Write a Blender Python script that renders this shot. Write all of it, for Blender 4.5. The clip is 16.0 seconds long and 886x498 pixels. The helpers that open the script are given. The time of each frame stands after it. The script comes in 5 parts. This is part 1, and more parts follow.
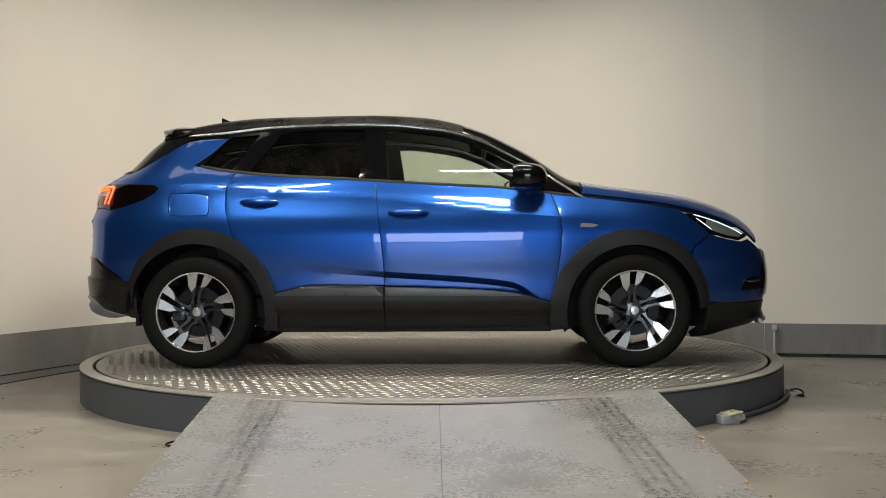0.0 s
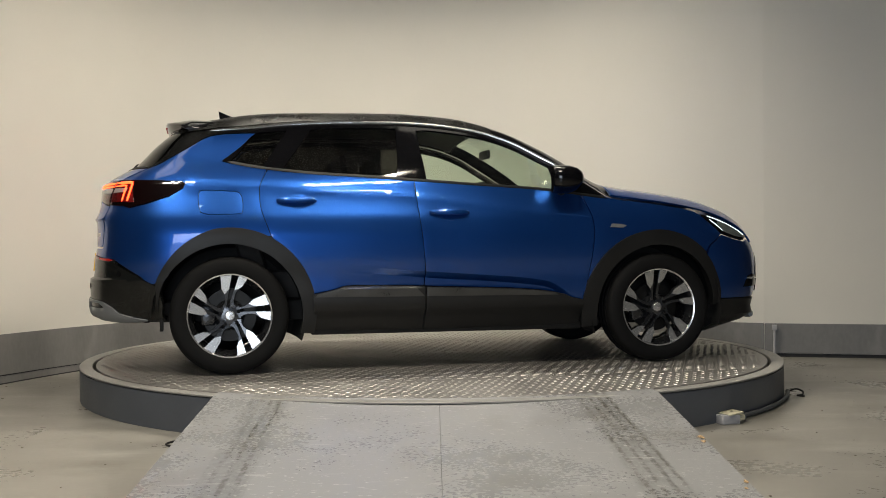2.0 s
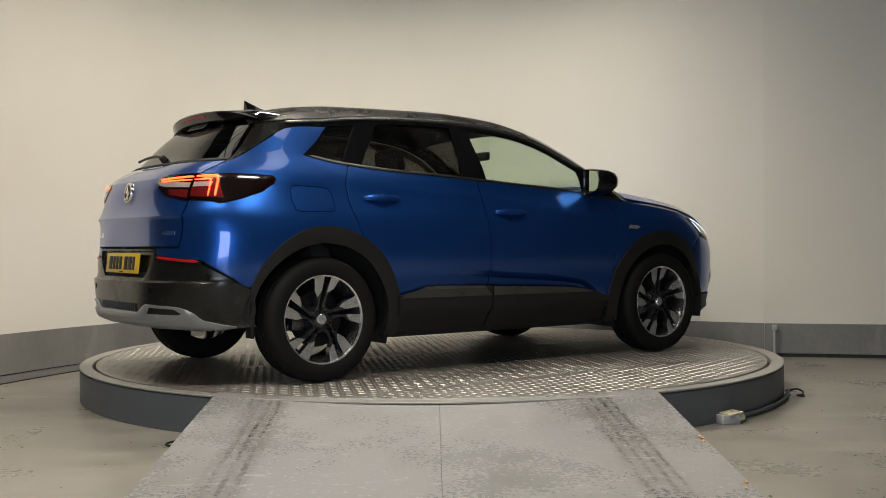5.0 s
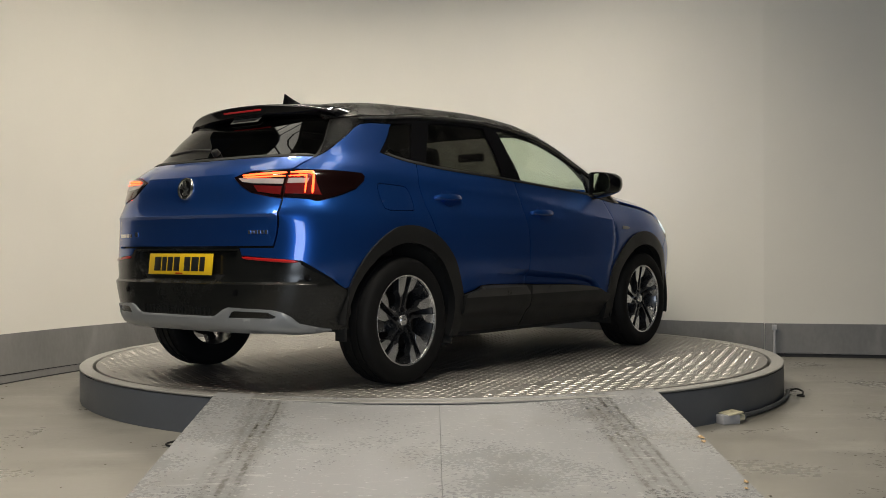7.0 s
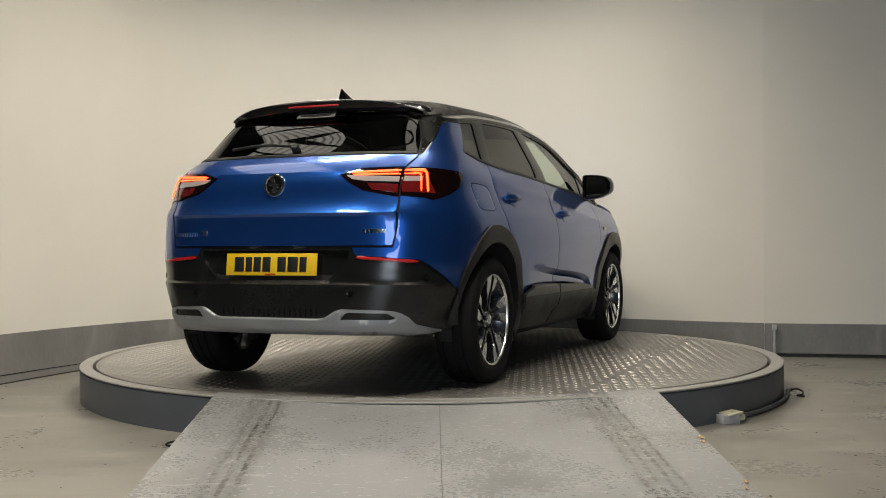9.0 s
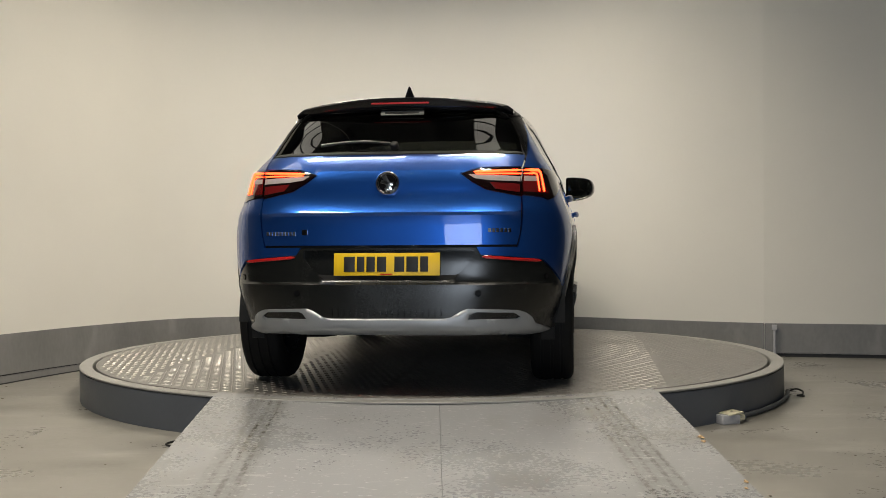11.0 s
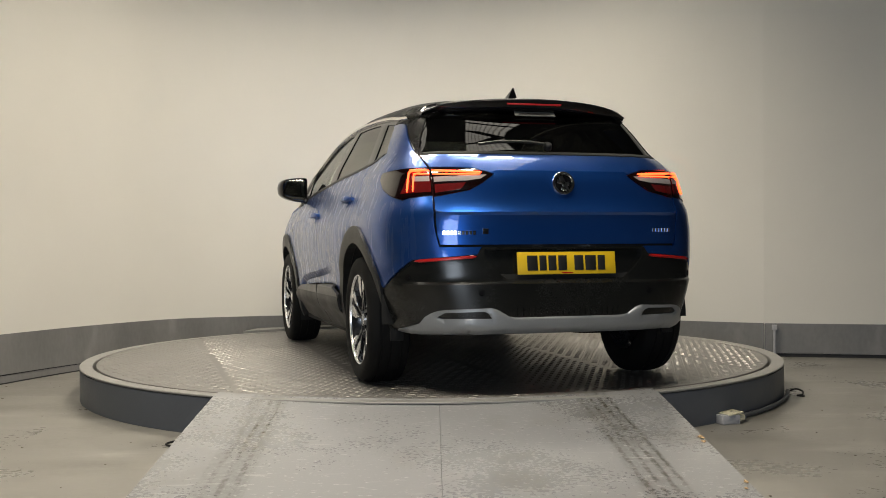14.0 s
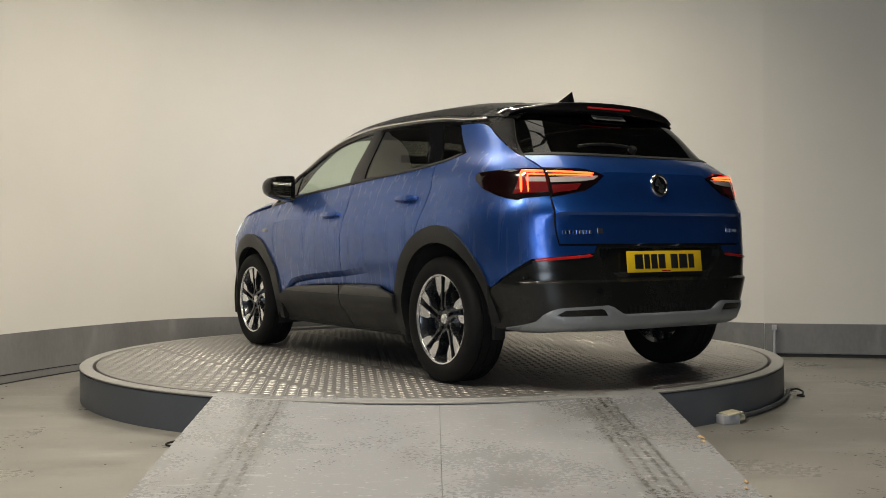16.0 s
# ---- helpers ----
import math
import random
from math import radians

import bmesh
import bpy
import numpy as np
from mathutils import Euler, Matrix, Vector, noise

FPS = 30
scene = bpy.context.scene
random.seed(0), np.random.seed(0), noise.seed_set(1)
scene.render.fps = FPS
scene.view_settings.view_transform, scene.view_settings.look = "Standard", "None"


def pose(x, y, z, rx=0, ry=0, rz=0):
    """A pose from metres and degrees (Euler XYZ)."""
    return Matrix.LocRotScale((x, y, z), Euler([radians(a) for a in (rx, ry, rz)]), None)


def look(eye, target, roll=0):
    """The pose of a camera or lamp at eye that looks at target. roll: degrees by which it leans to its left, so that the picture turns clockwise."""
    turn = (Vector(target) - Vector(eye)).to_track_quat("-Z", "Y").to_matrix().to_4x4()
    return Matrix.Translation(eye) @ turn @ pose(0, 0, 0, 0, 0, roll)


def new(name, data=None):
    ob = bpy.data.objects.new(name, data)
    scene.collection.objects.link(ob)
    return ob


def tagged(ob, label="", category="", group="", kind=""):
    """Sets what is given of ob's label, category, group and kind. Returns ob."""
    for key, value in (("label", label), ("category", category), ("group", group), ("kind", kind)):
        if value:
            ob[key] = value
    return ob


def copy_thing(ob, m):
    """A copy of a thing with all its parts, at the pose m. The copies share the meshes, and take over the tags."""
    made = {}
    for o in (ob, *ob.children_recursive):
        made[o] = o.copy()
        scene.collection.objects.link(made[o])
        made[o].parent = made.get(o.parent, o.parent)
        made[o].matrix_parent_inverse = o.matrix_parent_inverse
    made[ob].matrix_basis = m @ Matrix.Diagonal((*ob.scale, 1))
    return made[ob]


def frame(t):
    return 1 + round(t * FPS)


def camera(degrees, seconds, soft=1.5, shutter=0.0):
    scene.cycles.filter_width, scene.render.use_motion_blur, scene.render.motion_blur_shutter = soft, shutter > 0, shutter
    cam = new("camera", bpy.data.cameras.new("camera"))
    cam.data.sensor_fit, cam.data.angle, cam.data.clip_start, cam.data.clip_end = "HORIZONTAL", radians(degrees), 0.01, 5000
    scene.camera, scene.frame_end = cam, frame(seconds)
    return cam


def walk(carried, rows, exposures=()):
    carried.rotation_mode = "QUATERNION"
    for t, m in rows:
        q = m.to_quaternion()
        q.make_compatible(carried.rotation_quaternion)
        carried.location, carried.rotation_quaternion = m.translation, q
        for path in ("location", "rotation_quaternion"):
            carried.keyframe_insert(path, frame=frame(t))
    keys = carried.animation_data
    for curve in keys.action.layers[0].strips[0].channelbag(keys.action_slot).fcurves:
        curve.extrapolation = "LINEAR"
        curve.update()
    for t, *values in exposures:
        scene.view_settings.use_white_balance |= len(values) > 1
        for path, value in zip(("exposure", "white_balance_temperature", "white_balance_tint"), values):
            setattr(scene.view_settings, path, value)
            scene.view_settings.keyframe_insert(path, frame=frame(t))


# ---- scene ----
# The camera stands on a tripod before the turntable.
cam = camera(45.1, 16.0, soft=0.9)
EYE = (0.0, -7.441, 0.967)
VIEW = look(EYE, (0.0506, -2.4416, 0.9399), -0.35)
walk(cam, [(0, VIEW), (16, VIEW)])

# ---- light ----
world = bpy.data.worlds.new("world")
scene.world = world
world.use_nodes = True
world.node_tree.nodes["Background"].inputs[0].default_value = (0.55, 0.62, 0.75, 1)
world.node_tree.nodes["Background"].inputs[1].default_value = 0.05
scene.view_settings.exposure = 0.32


def area_lamp(name, place, target, sx, sy, watts, colour):
    data = bpy.data.lights.new(name, "AREA")
    data.shape, data.size, data.size_y, data.energy, data.color = "RECTANGLE", sx, sy, watts, colour
    ob = new(name, data)
    ob.matrix_world = look(place, target)
    return ob


WARM = (1.0, 0.91, 0.76)
COOL = (0.78, 0.88, 1.0)

# ---- materials ----
def nodes_of(name):
    m = bpy.data.materials.new(name)
    m.use_nodes = True
    nt = m.node_tree
    return m, nt, nt.nodes["Principled BSDF"]


def link(nt, a, b):
    nt.links.new(a, b)


def mat(name, colour, rough=0.5, metal=0.0, vary=0.12, scale=6.0, fine=80.0, bump=0.0, spec=0.5, coat=0.0, rvary=0.1, stretch=(1, 1, 1)):
    """Base colour varied at two scales, roughness varied, a fine bump."""
    m, nt, b = nodes_of(name)
    tex = nt.nodes.new("ShaderNodeTexCoord")
    mp = nt.nodes.new("ShaderNodeMapping")
    mp.inputs["Scale"].default_value = stretch
    link(nt, tex.outputs["Object"], mp.inputs[0])
    n1, n2 = nt.nodes.new("ShaderNodeTexNoise"), nt.nodes.new("ShaderNodeTexNoise")
    for n, s, d in ((n1, scale, 5.0), (n2, fine, 3.0)):
        n.inputs["Scale"].default_value, n.inputs["Detail"].default_value = s, d
        link(nt, mp.outputs[0], n.inputs["Vector"])
    add = nt.nodes.new("ShaderNodeMath")
    add.operation = "ADD"
    half = nt.nodes.new("ShaderNodeMath")
    half.operation, half.inputs[1].default_value = "MULTIPLY", 0.5
    link(nt, n2.outputs[0], half.inputs[0])
    link(nt, n1.outputs[0], add.inputs[0])
    link(nt, half.outputs[0], add.inputs[1])
    ramp = nt.nodes.new("ShaderNodeValToRGB")
    ramp.color_ramp.elements[0].position, ramp.color_ramp.elements[1].position = 0.45, 1.05
    lo = [c * (1 - vary) for c in colour] + [1]
    hi = [min(1, c * (1 + vary)) for c in colour] + [1]
    ramp.color_ramp.elements[0].color, ramp.color_ramp.elements[1].color = lo, hi
    link(nt, add.outputs[0], ramp.inputs[0])
    link(nt, ramp.outputs[0], b.inputs["Base Color"])
    rr = nt.nodes.new("ShaderNodeMapRange")
    rr.inputs["From Min"].default_value, rr.inputs["From Max"].default_value = 0.45, 1.05
    rr.inputs["To Min"].default_value, rr.inputs["To Max"].default_value = max(0.02, rough - rvary), min(1, rough + rvary)
    link(nt, add.outputs[0], rr.inputs[0])
    link(nt, rr.outputs[0], b.inputs["Roughness"])
    b.inputs["Metallic"].default_value = metal
    b.inputs["Specular IOR Level"].default_value = spec
    b.inputs["Coat Weight"].default_value = coat
    b.inputs["Coat Roughness"].default_value = 0.03
    if bump:
        bp = nt.nodes.new("ShaderNodeBump")
        bp.inputs["Strength"].default_value, bp.inputs["Distance"].default_value = bump, 0.003
        link(nt, n2.outputs[0], bp.inputs["Height"])
        link(nt, bp.outputs[0], b.inputs["Normal"])
    return m


def glow(name, colour, strength):
    m, nt, b = nodes_of(name)
    b.inputs["Base Color"].default_value = (*colour, 1)
    b.inputs["Emission Color"].default_value = (*colour, 1)
    b.inputs["Emission Strength"].default_value = strength
    return m


M_WALL = mat("wall_paint", (0.78, 0.75, 0.68), 0.6, vary=0.03, scale=1.2, fine=120, bump=0.03)
M_SKIRT = mat("skirting_paint", (0.20, 0.195, 0.19), 0.5, vary=0.16, scale=3.0, fine=40, bump=0.1, stretch=(1, 1, 0.5))
M_FLOOR = mat("floor_paint", (0.25, 0.24, 0.215), 0.34, vary=0.2, scale=1.6, fine=30, bump=0.05, rvary=0.14)
M_RAMP = mat("ramp_paint", (0.295, 0.30, 0.308), 0.30, vary=0.09, scale=1.5, fine=60, bump=0.22, rvary=0.12)
M_RIM = mat("rim_paint", (0.29, 0.285, 0.27), 0.4, vary=0.1, scale=5, fine=90, bump=0.05)
M_DRUM = mat("drum_paint", (0.115, 0.125, 0.145), 0.42, vary=0.1, scale=4, fine=60, bump=0.04)
M_PLATE = mat("tread_plate_steel", (0.27, 0.262, 0.25), 0.40, metal=0.6, vary=0.22, scale=3, fine=50, bump=0.1, rvary=0.12)
M_TREAD = mat("worn_steel", (0.39, 0.378, 0.36), 0.42, metal=0.8, vary=0.2, scale=5, fine=90, rvary=0.1)
# black for the wires, and for strips that paint shade into gaps
M_BLACK = mat("black_rubber_and_gap_shade", (0.012, 0.012, 0.012), 0.6, vary=0.2)
M_ROOF = mat("roof_sheet", (0.10, 0.10, 0.10), 0.7, vary=0.1)
M_HALL = mat("hall_wall_paint", (0.12, 0.12, 0.12), 0.7, vary=0.1)


def marked(m, colour, amount, build):
    """Mixes a stain colour into a material by a mask of its own shape."""
    nt = m.node_tree
    b = nt.nodes["Principled BSDF"]
    src = b.inputs["Base Color"].links[0].from_socket
    mix = nt.nodes.new("ShaderNodeMix")
    mix.data_type = "RGBA"
    mix.inputs["B"].default_value = (*colour, 1)
    scale = nt.nodes.new("ShaderNodeMath")
    scale.operation, scale.inputs[1].default_value = "MULTIPLY", amount
    link(nt, build(nt), scale.inputs[0])
    link(nt, scale.outputs[0], mix.inputs["Factor"])
    link(nt, src, mix.inputs["A"])
    link(nt, mix.outputs["Result"], b.inputs["Base Color"])
    return m


def calc(nt, op, a, b=None):
    n = nt.nodes.new("ShaderNodeMath")
    n.operation = op
    for k, v in enumerate((a, b)):
        if v is None:
            continue
        if isinstance(v, (int, float)):
            n.inputs[k].default_value = v
        else:
            link(nt, v, n.inputs[k])
    return n.outputs[0]


def ramp01(nt, v, lo, hi):
    r = nt.nodes.new("ShaderNodeMapRange")
    r.inputs["From Min"].default_value, r.inputs["From Max"].default_value = lo, hi
    link(nt, v, r.inputs[0])
    return r.outputs[0]


def noise_at(nt, scale, detail=4.0, stretch=(1, 1, 1)):
    tex, mp, n = nt.nodes.new("ShaderNodeTexCoord"), nt.nodes.new("ShaderNodeMapping"), nt.nodes.new("ShaderNodeTexNoise")
    mp.inputs["Scale"].default_value = stretch
    n.inputs["Scale"].default_value, n.inputs["Detail"].default_value = scale, detail
    link(nt, tex.outputs["Object"], mp.inputs[0])
    link(nt, mp.outputs[0], n.inputs["Vector"])
    return n.outputs[0]


def axis_of(nt, k):
    tex, sep = nt.nodes.new("ShaderNodeTexCoord"), nt.nodes.new("ShaderNodeSeparateXYZ")
    link(nt, tex.outputs["Object"], sep.inputs[0])
    return sep.outputs[k]


def tyre_tracks(nt):
    x = axis_of(nt, 0)
    masks = []
    drift = calc(nt, "MULTIPLY", calc(nt, "ADD", axis_of(nt, 1), 2.3), -0.028)
    x = calc(nt, "SUBTRACT", x, drift)
    for c in (-0.80, 0.785):
        d = calc(nt, "ABSOLUTE", calc(nt, "SUBTRACT", x, c))
        masks.append(ramp01(nt, d, 0.100, 0.080))
    m = calc(nt, "ADD", masks[0], masks[1])
    lines = ramp01(nt, calc(nt, "SINE", calc(nt, "ADD", calc(nt, "MULTIPLY", x, 128.0), calc(nt, "MULTIPLY", noise_at(nt, 1.0, 2.0, (3, 0.5, 1)), 6.0))), -0.2, 0.7)
    patch = ramp01(nt, noise_at(nt, 1.0, 5.0, (4, 1.2, 1)), 0.22, 0.50)
    grains = ramp01(nt, noise_at(nt, 45.0, 3.0, (1, 0.6, 1)), 0.42, 0.60)
    return calc(nt, "MULTIPLY", calc(nt, "MULTIPLY", m, patch), calc(nt, "MULTIPLY", calc(nt, "ADD", calc(nt, "MULTIPLY", lines, 0.6), 0.4), calc(nt, "ADD", grains, 0.45)))


def specks(lo, hi, scale, stretch=(1, 1, 1)):
    def build(nt):
        return ramp01(nt, noise_at(nt, scale, 6.0, stretch), lo, hi)
    return build


marked(M_RAMP, (0.10, 0.097, 0.085), 0.78, tyre_tracks)
marked(M_RAMP, (0.66, 0.66, 0.65), 0.55, specks(0.625, 0.66, 34.0, (1, 2.2, 1)))
marked(M_RAMP, (0.62, 0.62, 0.60), 0.5, specks(0.66, 0.69, 16.0, (0.35, 3.0, 1)))
marked(M_RAMP, (0.20, 0.19, 0.175), 0.35, specks(0.56, 0.70, 3.0, (1, 0.7, 1)))
marked(M_RAMP, (0.18, 0.17, 0.15), 0.3, specks(0.73, 0.76, 30.0, (1, 1.5, 1)))
marked(M_FLOOR, (0.13, 0.12, 0.095), 0.55, specks(0.52, 0.72, 1.3, (1, 1.8, 1)))
marked(M_FLOOR, (0.45, 0.44, 0.40), 0.35, specks(0.54, 0.70, 2.1, (0.6, 2.0, 1)))
marked(M_FLOOR, (0.07, 0.06, 0.05), 0.7, specks(0.71, 0.75, 22.0))
marked(M_SKIRT, (0.36, 0.35, 0.33), 0.5, specks(0.60, 0.74, 4.0, (1, 1, 0.4)))


# ---- building helpers ----
def mesh_of(name, bm, material, smooth=0.0):
    bmesh.ops.recalc_face_normals(bm, faces=bm.faces)
    me = bpy.data.meshes.new(name)
    bm.to_mesh(me)
    bm.free()
    for mm in (material if isinstance(material, (list, tuple)) else [material]):
        me.materials.append(mm)
    if smooth:
        me.polygons.foreach_set("use_smooth", [True] * len(me.polygons))
        me.set_sharp_from_angle(angle=radians(smooth))
    return me


def thing(name, bm, material, label, category="", kind="", group="", smooth=0.0):
    return tagged(new(name, mesh_of(name, bm, material, smooth)), label, category, group, kind)


def part(name, bm, material, parent, label="", smooth=35.0):
    ob = new(name, mesh_of(name, bm, material, smooth))
    ob.parent = parent
    return tagged(ob, label)


def empty(name, label, category, group=""):
    return tagged(new(name), label, category, group)


def box(bm, x0, x1, y0, y1, z0, z1, bevel=0.0, m=None):
    g = bmesh.ops.create_cube(bm, size=1.0)
    vs = g["verts"]
    for v in vs:
        v.co = Vector(((x0 + x1) / 2 + v.co.x * (x1 - x0), (y0 + y1) / 2 + v.co.y * (y1 - y0), (z0 + z1) / 2 + v.co.z * (z1 - z0)))
    if m:
        bmesh.ops.transform(bm, matrix=m, verts=vs)
    if bevel:
        es = list({e for v in vs for e in v.link_edges})
        bmesh.ops.bevel(bm, geom=es, offset=bevel, segments=2, affect="EDGES", profile=0.5)
    return bm


def prism(bm, outline, z0, z1):
    """A plate with a plan outline."""
    lo = [bm.verts.new((x, y, z0)) for x, y in outline]
    hi = [bm.verts.new((x, y, z1)) for x, y in outline]
    bm.faces.new(hi)
    bm.faces.new(lo[::-1])
    n = len(outline)
    for i in range(n):
        bm.faces.new((lo[i], lo[(i + 1) % n], hi[(i + 1) % n], hi[i]))
    return bm


def lathe(bm, profile, n=96, axis="z", a0=0.0, a1=360.0):
    """Turns a profile of (radius, height) about an axis."""
    full = abs(a1 - a0) >= 360
    k = n if full else n + 1
    rings = []
    for r, h in profile:
        row = []
        for i in range(k):
            a = radians(a0 + (a1 - a0) * i / n)
            c, s = r * math.cos(a), r * math.sin(a)
            row.append(bm.verts.new((c, s, h) if axis == "z" else (c, h, s)))
        rings.append(row)
    for p, q in zip(rings, rings[1:]):
        for i in range(n):
            j = (i + 1) % k
            bm.faces.new((p[i], p[j], q[j], q[i]))
    return rings


def spline(pts, n=12):
    """Catmull-Rom curve through points of any size."""
    out = []
    P = [Vector(p) for p in pts]
    P = [2 * P[0] - P[1]] + P + [2 * P[-1] - P[-2]]
    for a, b, c, d in zip(P, P[1:], P[2:], P[3:]):
        for i in range(n):
            t = i / n
            out.append(0.5 * (2 * b + (c - a) * t + (2 * a - 5 * b + 4 * c - d) * t * t + (3 * b - 3 * c + d - a) * t ** 3))
    return out + [P[-2]]


def tube(bm, pts, r, n=10):
    pts = [Vector(p) for p in pts]
    rings = []
    for i, p in enumerate(pts):
        d = (pts[min(i + 1, len(pts) - 1)] - pts[max(i - 1, 0)]).normalized()
        u = d.cross(Vector((0, 0, 1))) if abs(d.z) < 0.95 else d.cross(Vector((1, 0, 0)))
        u.normalize()
        w = d.cross(u)
        rings.append([bm.verts.new(p + r * (math.cos(2 * math.pi * k / n) * u + math.sin(2 * math.pi * k / n) * w)) for k in range(n)])
    for a, b in zip(rings, rings[1:]):
        for k in range(n):
            bm.faces.new((a[k], a[(k + 1) % n], b[(k + 1) % n], b[k]))
    bm.faces.new(rings[0][::-1])
    bm.faces.new(rings[-1])
    return bm


def interp(x, *knots):
    """Smooth curve through (x, value) knots, flat slopes not forced."""
    xs, vs = zip(*knots)
    if x <= xs[0]:
        return vs[0]
    if x >= xs[-1]:
        return vs[-1]
    i = max(k for k in range(len(xs)) if xs[k] <= x)
    i = min(i, len(xs) - 2)

    def slope(k):
        if k == 0 or k == len(xs) - 1:
            j = min(max(k, 1), len(xs) - 1)
            return (vs[j] - vs[j - 1]) / (xs[j] - xs[j - 1])
        a, b = (vs[k] - vs[k - 1]) / (xs[k] - xs[k - 1]), (vs[k + 1] - vs[k]) / (xs[k + 1] - xs[k])
        return 0.0 if a * b <= 0 else 2 * a * b / (a + b)
    h = xs[i + 1] - xs[i]
    t = (x - xs[i]) / h
    return ((1 + 2 * t) * (1 - t) ** 2 * vs[i] + t * (1 - t) ** 2 * h * slope(i) + t * t * (3 - 2 * t) * vs[i + 1] + t * t * (t - 1) * h * slope(i + 1))


# ---- the hall ----
TOP = 0.206          # height of the turntable
RIM = 2.336          # its outer radius

bm = bmesh.new()
box(bm, -9, 9, -14, 6, -0.3, 0.0)
thing("floor", bm, M_FLOOR, "worn grey painted concrete floor with stains", "floor", "structure")

WALL_PLAN = [(-3.24, -0.75), (-3.02, 0.03), (-2.70, 0.87), (-2.25, 1.66), (-1.75, 2.03), (-1.21, 2.27), (-0.3, 2.45), (0.6, 2.37), (1.25, 2.13), (1.80, 1.87), (2.25, 1.68), (2.785, 1.49)]
CURVE = spline([Vector((*p, 0)) for p in WALL_PLAN], 8)


def offset_plan(pts, d):
    """The plan line moved sideways, away from the turntable when d is positive."""
    out = []
    for i, p in enumerate(pts):
        t = (pts[min(i + 1, len(pts) - 1)] - pts[max(i - 1, 0)]).normalized()
        out.append(p + d * Vector((-t.y, t.x, 0)))
    return out


def curved_band(bm, d0, d1, z0, z1):
    """A band along the curved wall; z0 and z1 are functions of the share of the way along it."""
    a, b = offset_plan(CURVE, d0), offset_plan(CURVE, d1)
    n = len(CURVE)
    rows = []
    for i in range(n):
        s = i / (n - 1)
        rows.append([bm.verts.new((p.x, p.y, z)) for p, z in ((a[i], z0(s)), (a[i], z1(s)), (b[i], z1(s)), (b[i], z0(s)))])
    for p, q in zip(rows, rows[1:]):
        for k in range(4):
            bm.faces.new((p[k], p[(k + 1) % 4], q[(k + 1) % 4], q[k]))
    bm.faces.new(rows[0][::-1])
    bm.faces.new(rows[-1])
    return bm


def skirt_top(s):
    return 0.355 - 0.075 * s


thing("wall_curved", curved_band(bmesh.new(), 0.0, 0.15, lambda s: 0.0, lambda s: 3.45), M_WALL, "smooth cream painted curved studio backdrop wall", "wall", "structure", smooth=30)
sk = thing("baseboard", curved_band(bmesh.new(), -0.012, 0.0, lambda s: 0.073 * max(0, 1 - s * 1.2), skirt_top), M_SKIRT, "tall scuffed dark grey painted skirting board", "skirting board", "structure", smooth=30)
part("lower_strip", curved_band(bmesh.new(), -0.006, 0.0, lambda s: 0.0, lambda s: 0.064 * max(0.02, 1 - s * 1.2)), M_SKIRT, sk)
# black band standing in for the shade between the two boards
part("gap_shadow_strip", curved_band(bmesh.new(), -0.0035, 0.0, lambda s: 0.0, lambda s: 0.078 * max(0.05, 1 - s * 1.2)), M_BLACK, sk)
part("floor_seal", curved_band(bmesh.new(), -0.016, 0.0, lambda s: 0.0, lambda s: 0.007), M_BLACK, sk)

# the flat wall that meets the curve
E0, E1 = Vector((2.785, 1.49, 0)), Vector((3.86, 1.228, 0))
ALONG = (E1 - E0).normalized()
FLAT = Matrix.Translation(E0) @ ALONG.to_track_quat("X", "Z").to_matrix().to_4x4()
bm = box(bmesh.new(), 0.0, (E1 - E0).length, 0.0, 0.15, 0, 3.45, 0, FLAT)
thing("wall_flat", bm, M_WALL, "plain cream painted flat wall beside the curve", "wall", "structure")
bm = box(bmesh.new(), 0.006, (E1 - E0).length, -0.014, -0.001, 0.03, 0.279, 0.002, FLAT)
thing("baseboard_flat", bm, M_SKIRT, "dark grey painted skirting board raised off the floor", "skirting board", "structure")
# black strip put in as the shade below the raised board
bm = box(bmesh.new(), 0.006, (E1 - E0).length, -0.006, -0.001, 0.0, 0.028, 0, FLAT)
thing("trim", bm, M_BLACK, "black strip painting the shade in the gap under the skirting board", "trim", "structure")

# outer hall
for nm, b in (("wall_west", (-9.2, -9, -14, 6, 0, 6)), ("wall_east", (9, 9.2, -14, 6, 0, 6)), ("wall_north", (-9.2, 9.2, 6, 6.2, 0, 6))):
    thing(nm, box(bmesh.new(), *b), M_HALL, "plain grey painted hall wall", "wall", "structure")
bm = bmesh.new()
box(bm, -9.2, -2.25, -14.2, -14, 0, 6)
box(bm, 1.05, 9.2, -14.2, -14, 0, 6)
box(bm, -2.25, 1.05, -14.2, -14, 3.0, 6)
thing("wall_south", bm, M_HALL, "plain grey hall wall with a wide open doorway", "wall", "structure")

# roof of ribbed sheet with translucent strips
SKY_STRIPS = [(-3.6, -2.4), (0.6, 1.8)]
SKY_Y = (-2.3, 2.0)
bm = bmesh.new()
edges = [-9.2] + [v for s in SKY_STRIPS for v in s] + [9.2]
for x0, x1 in zip(edges[::2], edges[1::2]):
    box(bm, x0, x1, SKY_Y[0], SKY_Y[1], 6.0, 6.1)
box(bm, -9.2, 9.2, -14.2, SKY_Y[0], 6.0, 6.1)
box(bm, -9.2, 9.2, SKY_Y[1], 6.2, 6.0, 6.1)
thing("ceiling", bm, M_ROOF, "dark sheet metal hall roof", "ceiling", "structure")
M_SKYLIGHT = glow("translucent_sheet", (1.0, 0.94, 0.82), 2.2)
sheet = M_SKYLIGHT.node_tree
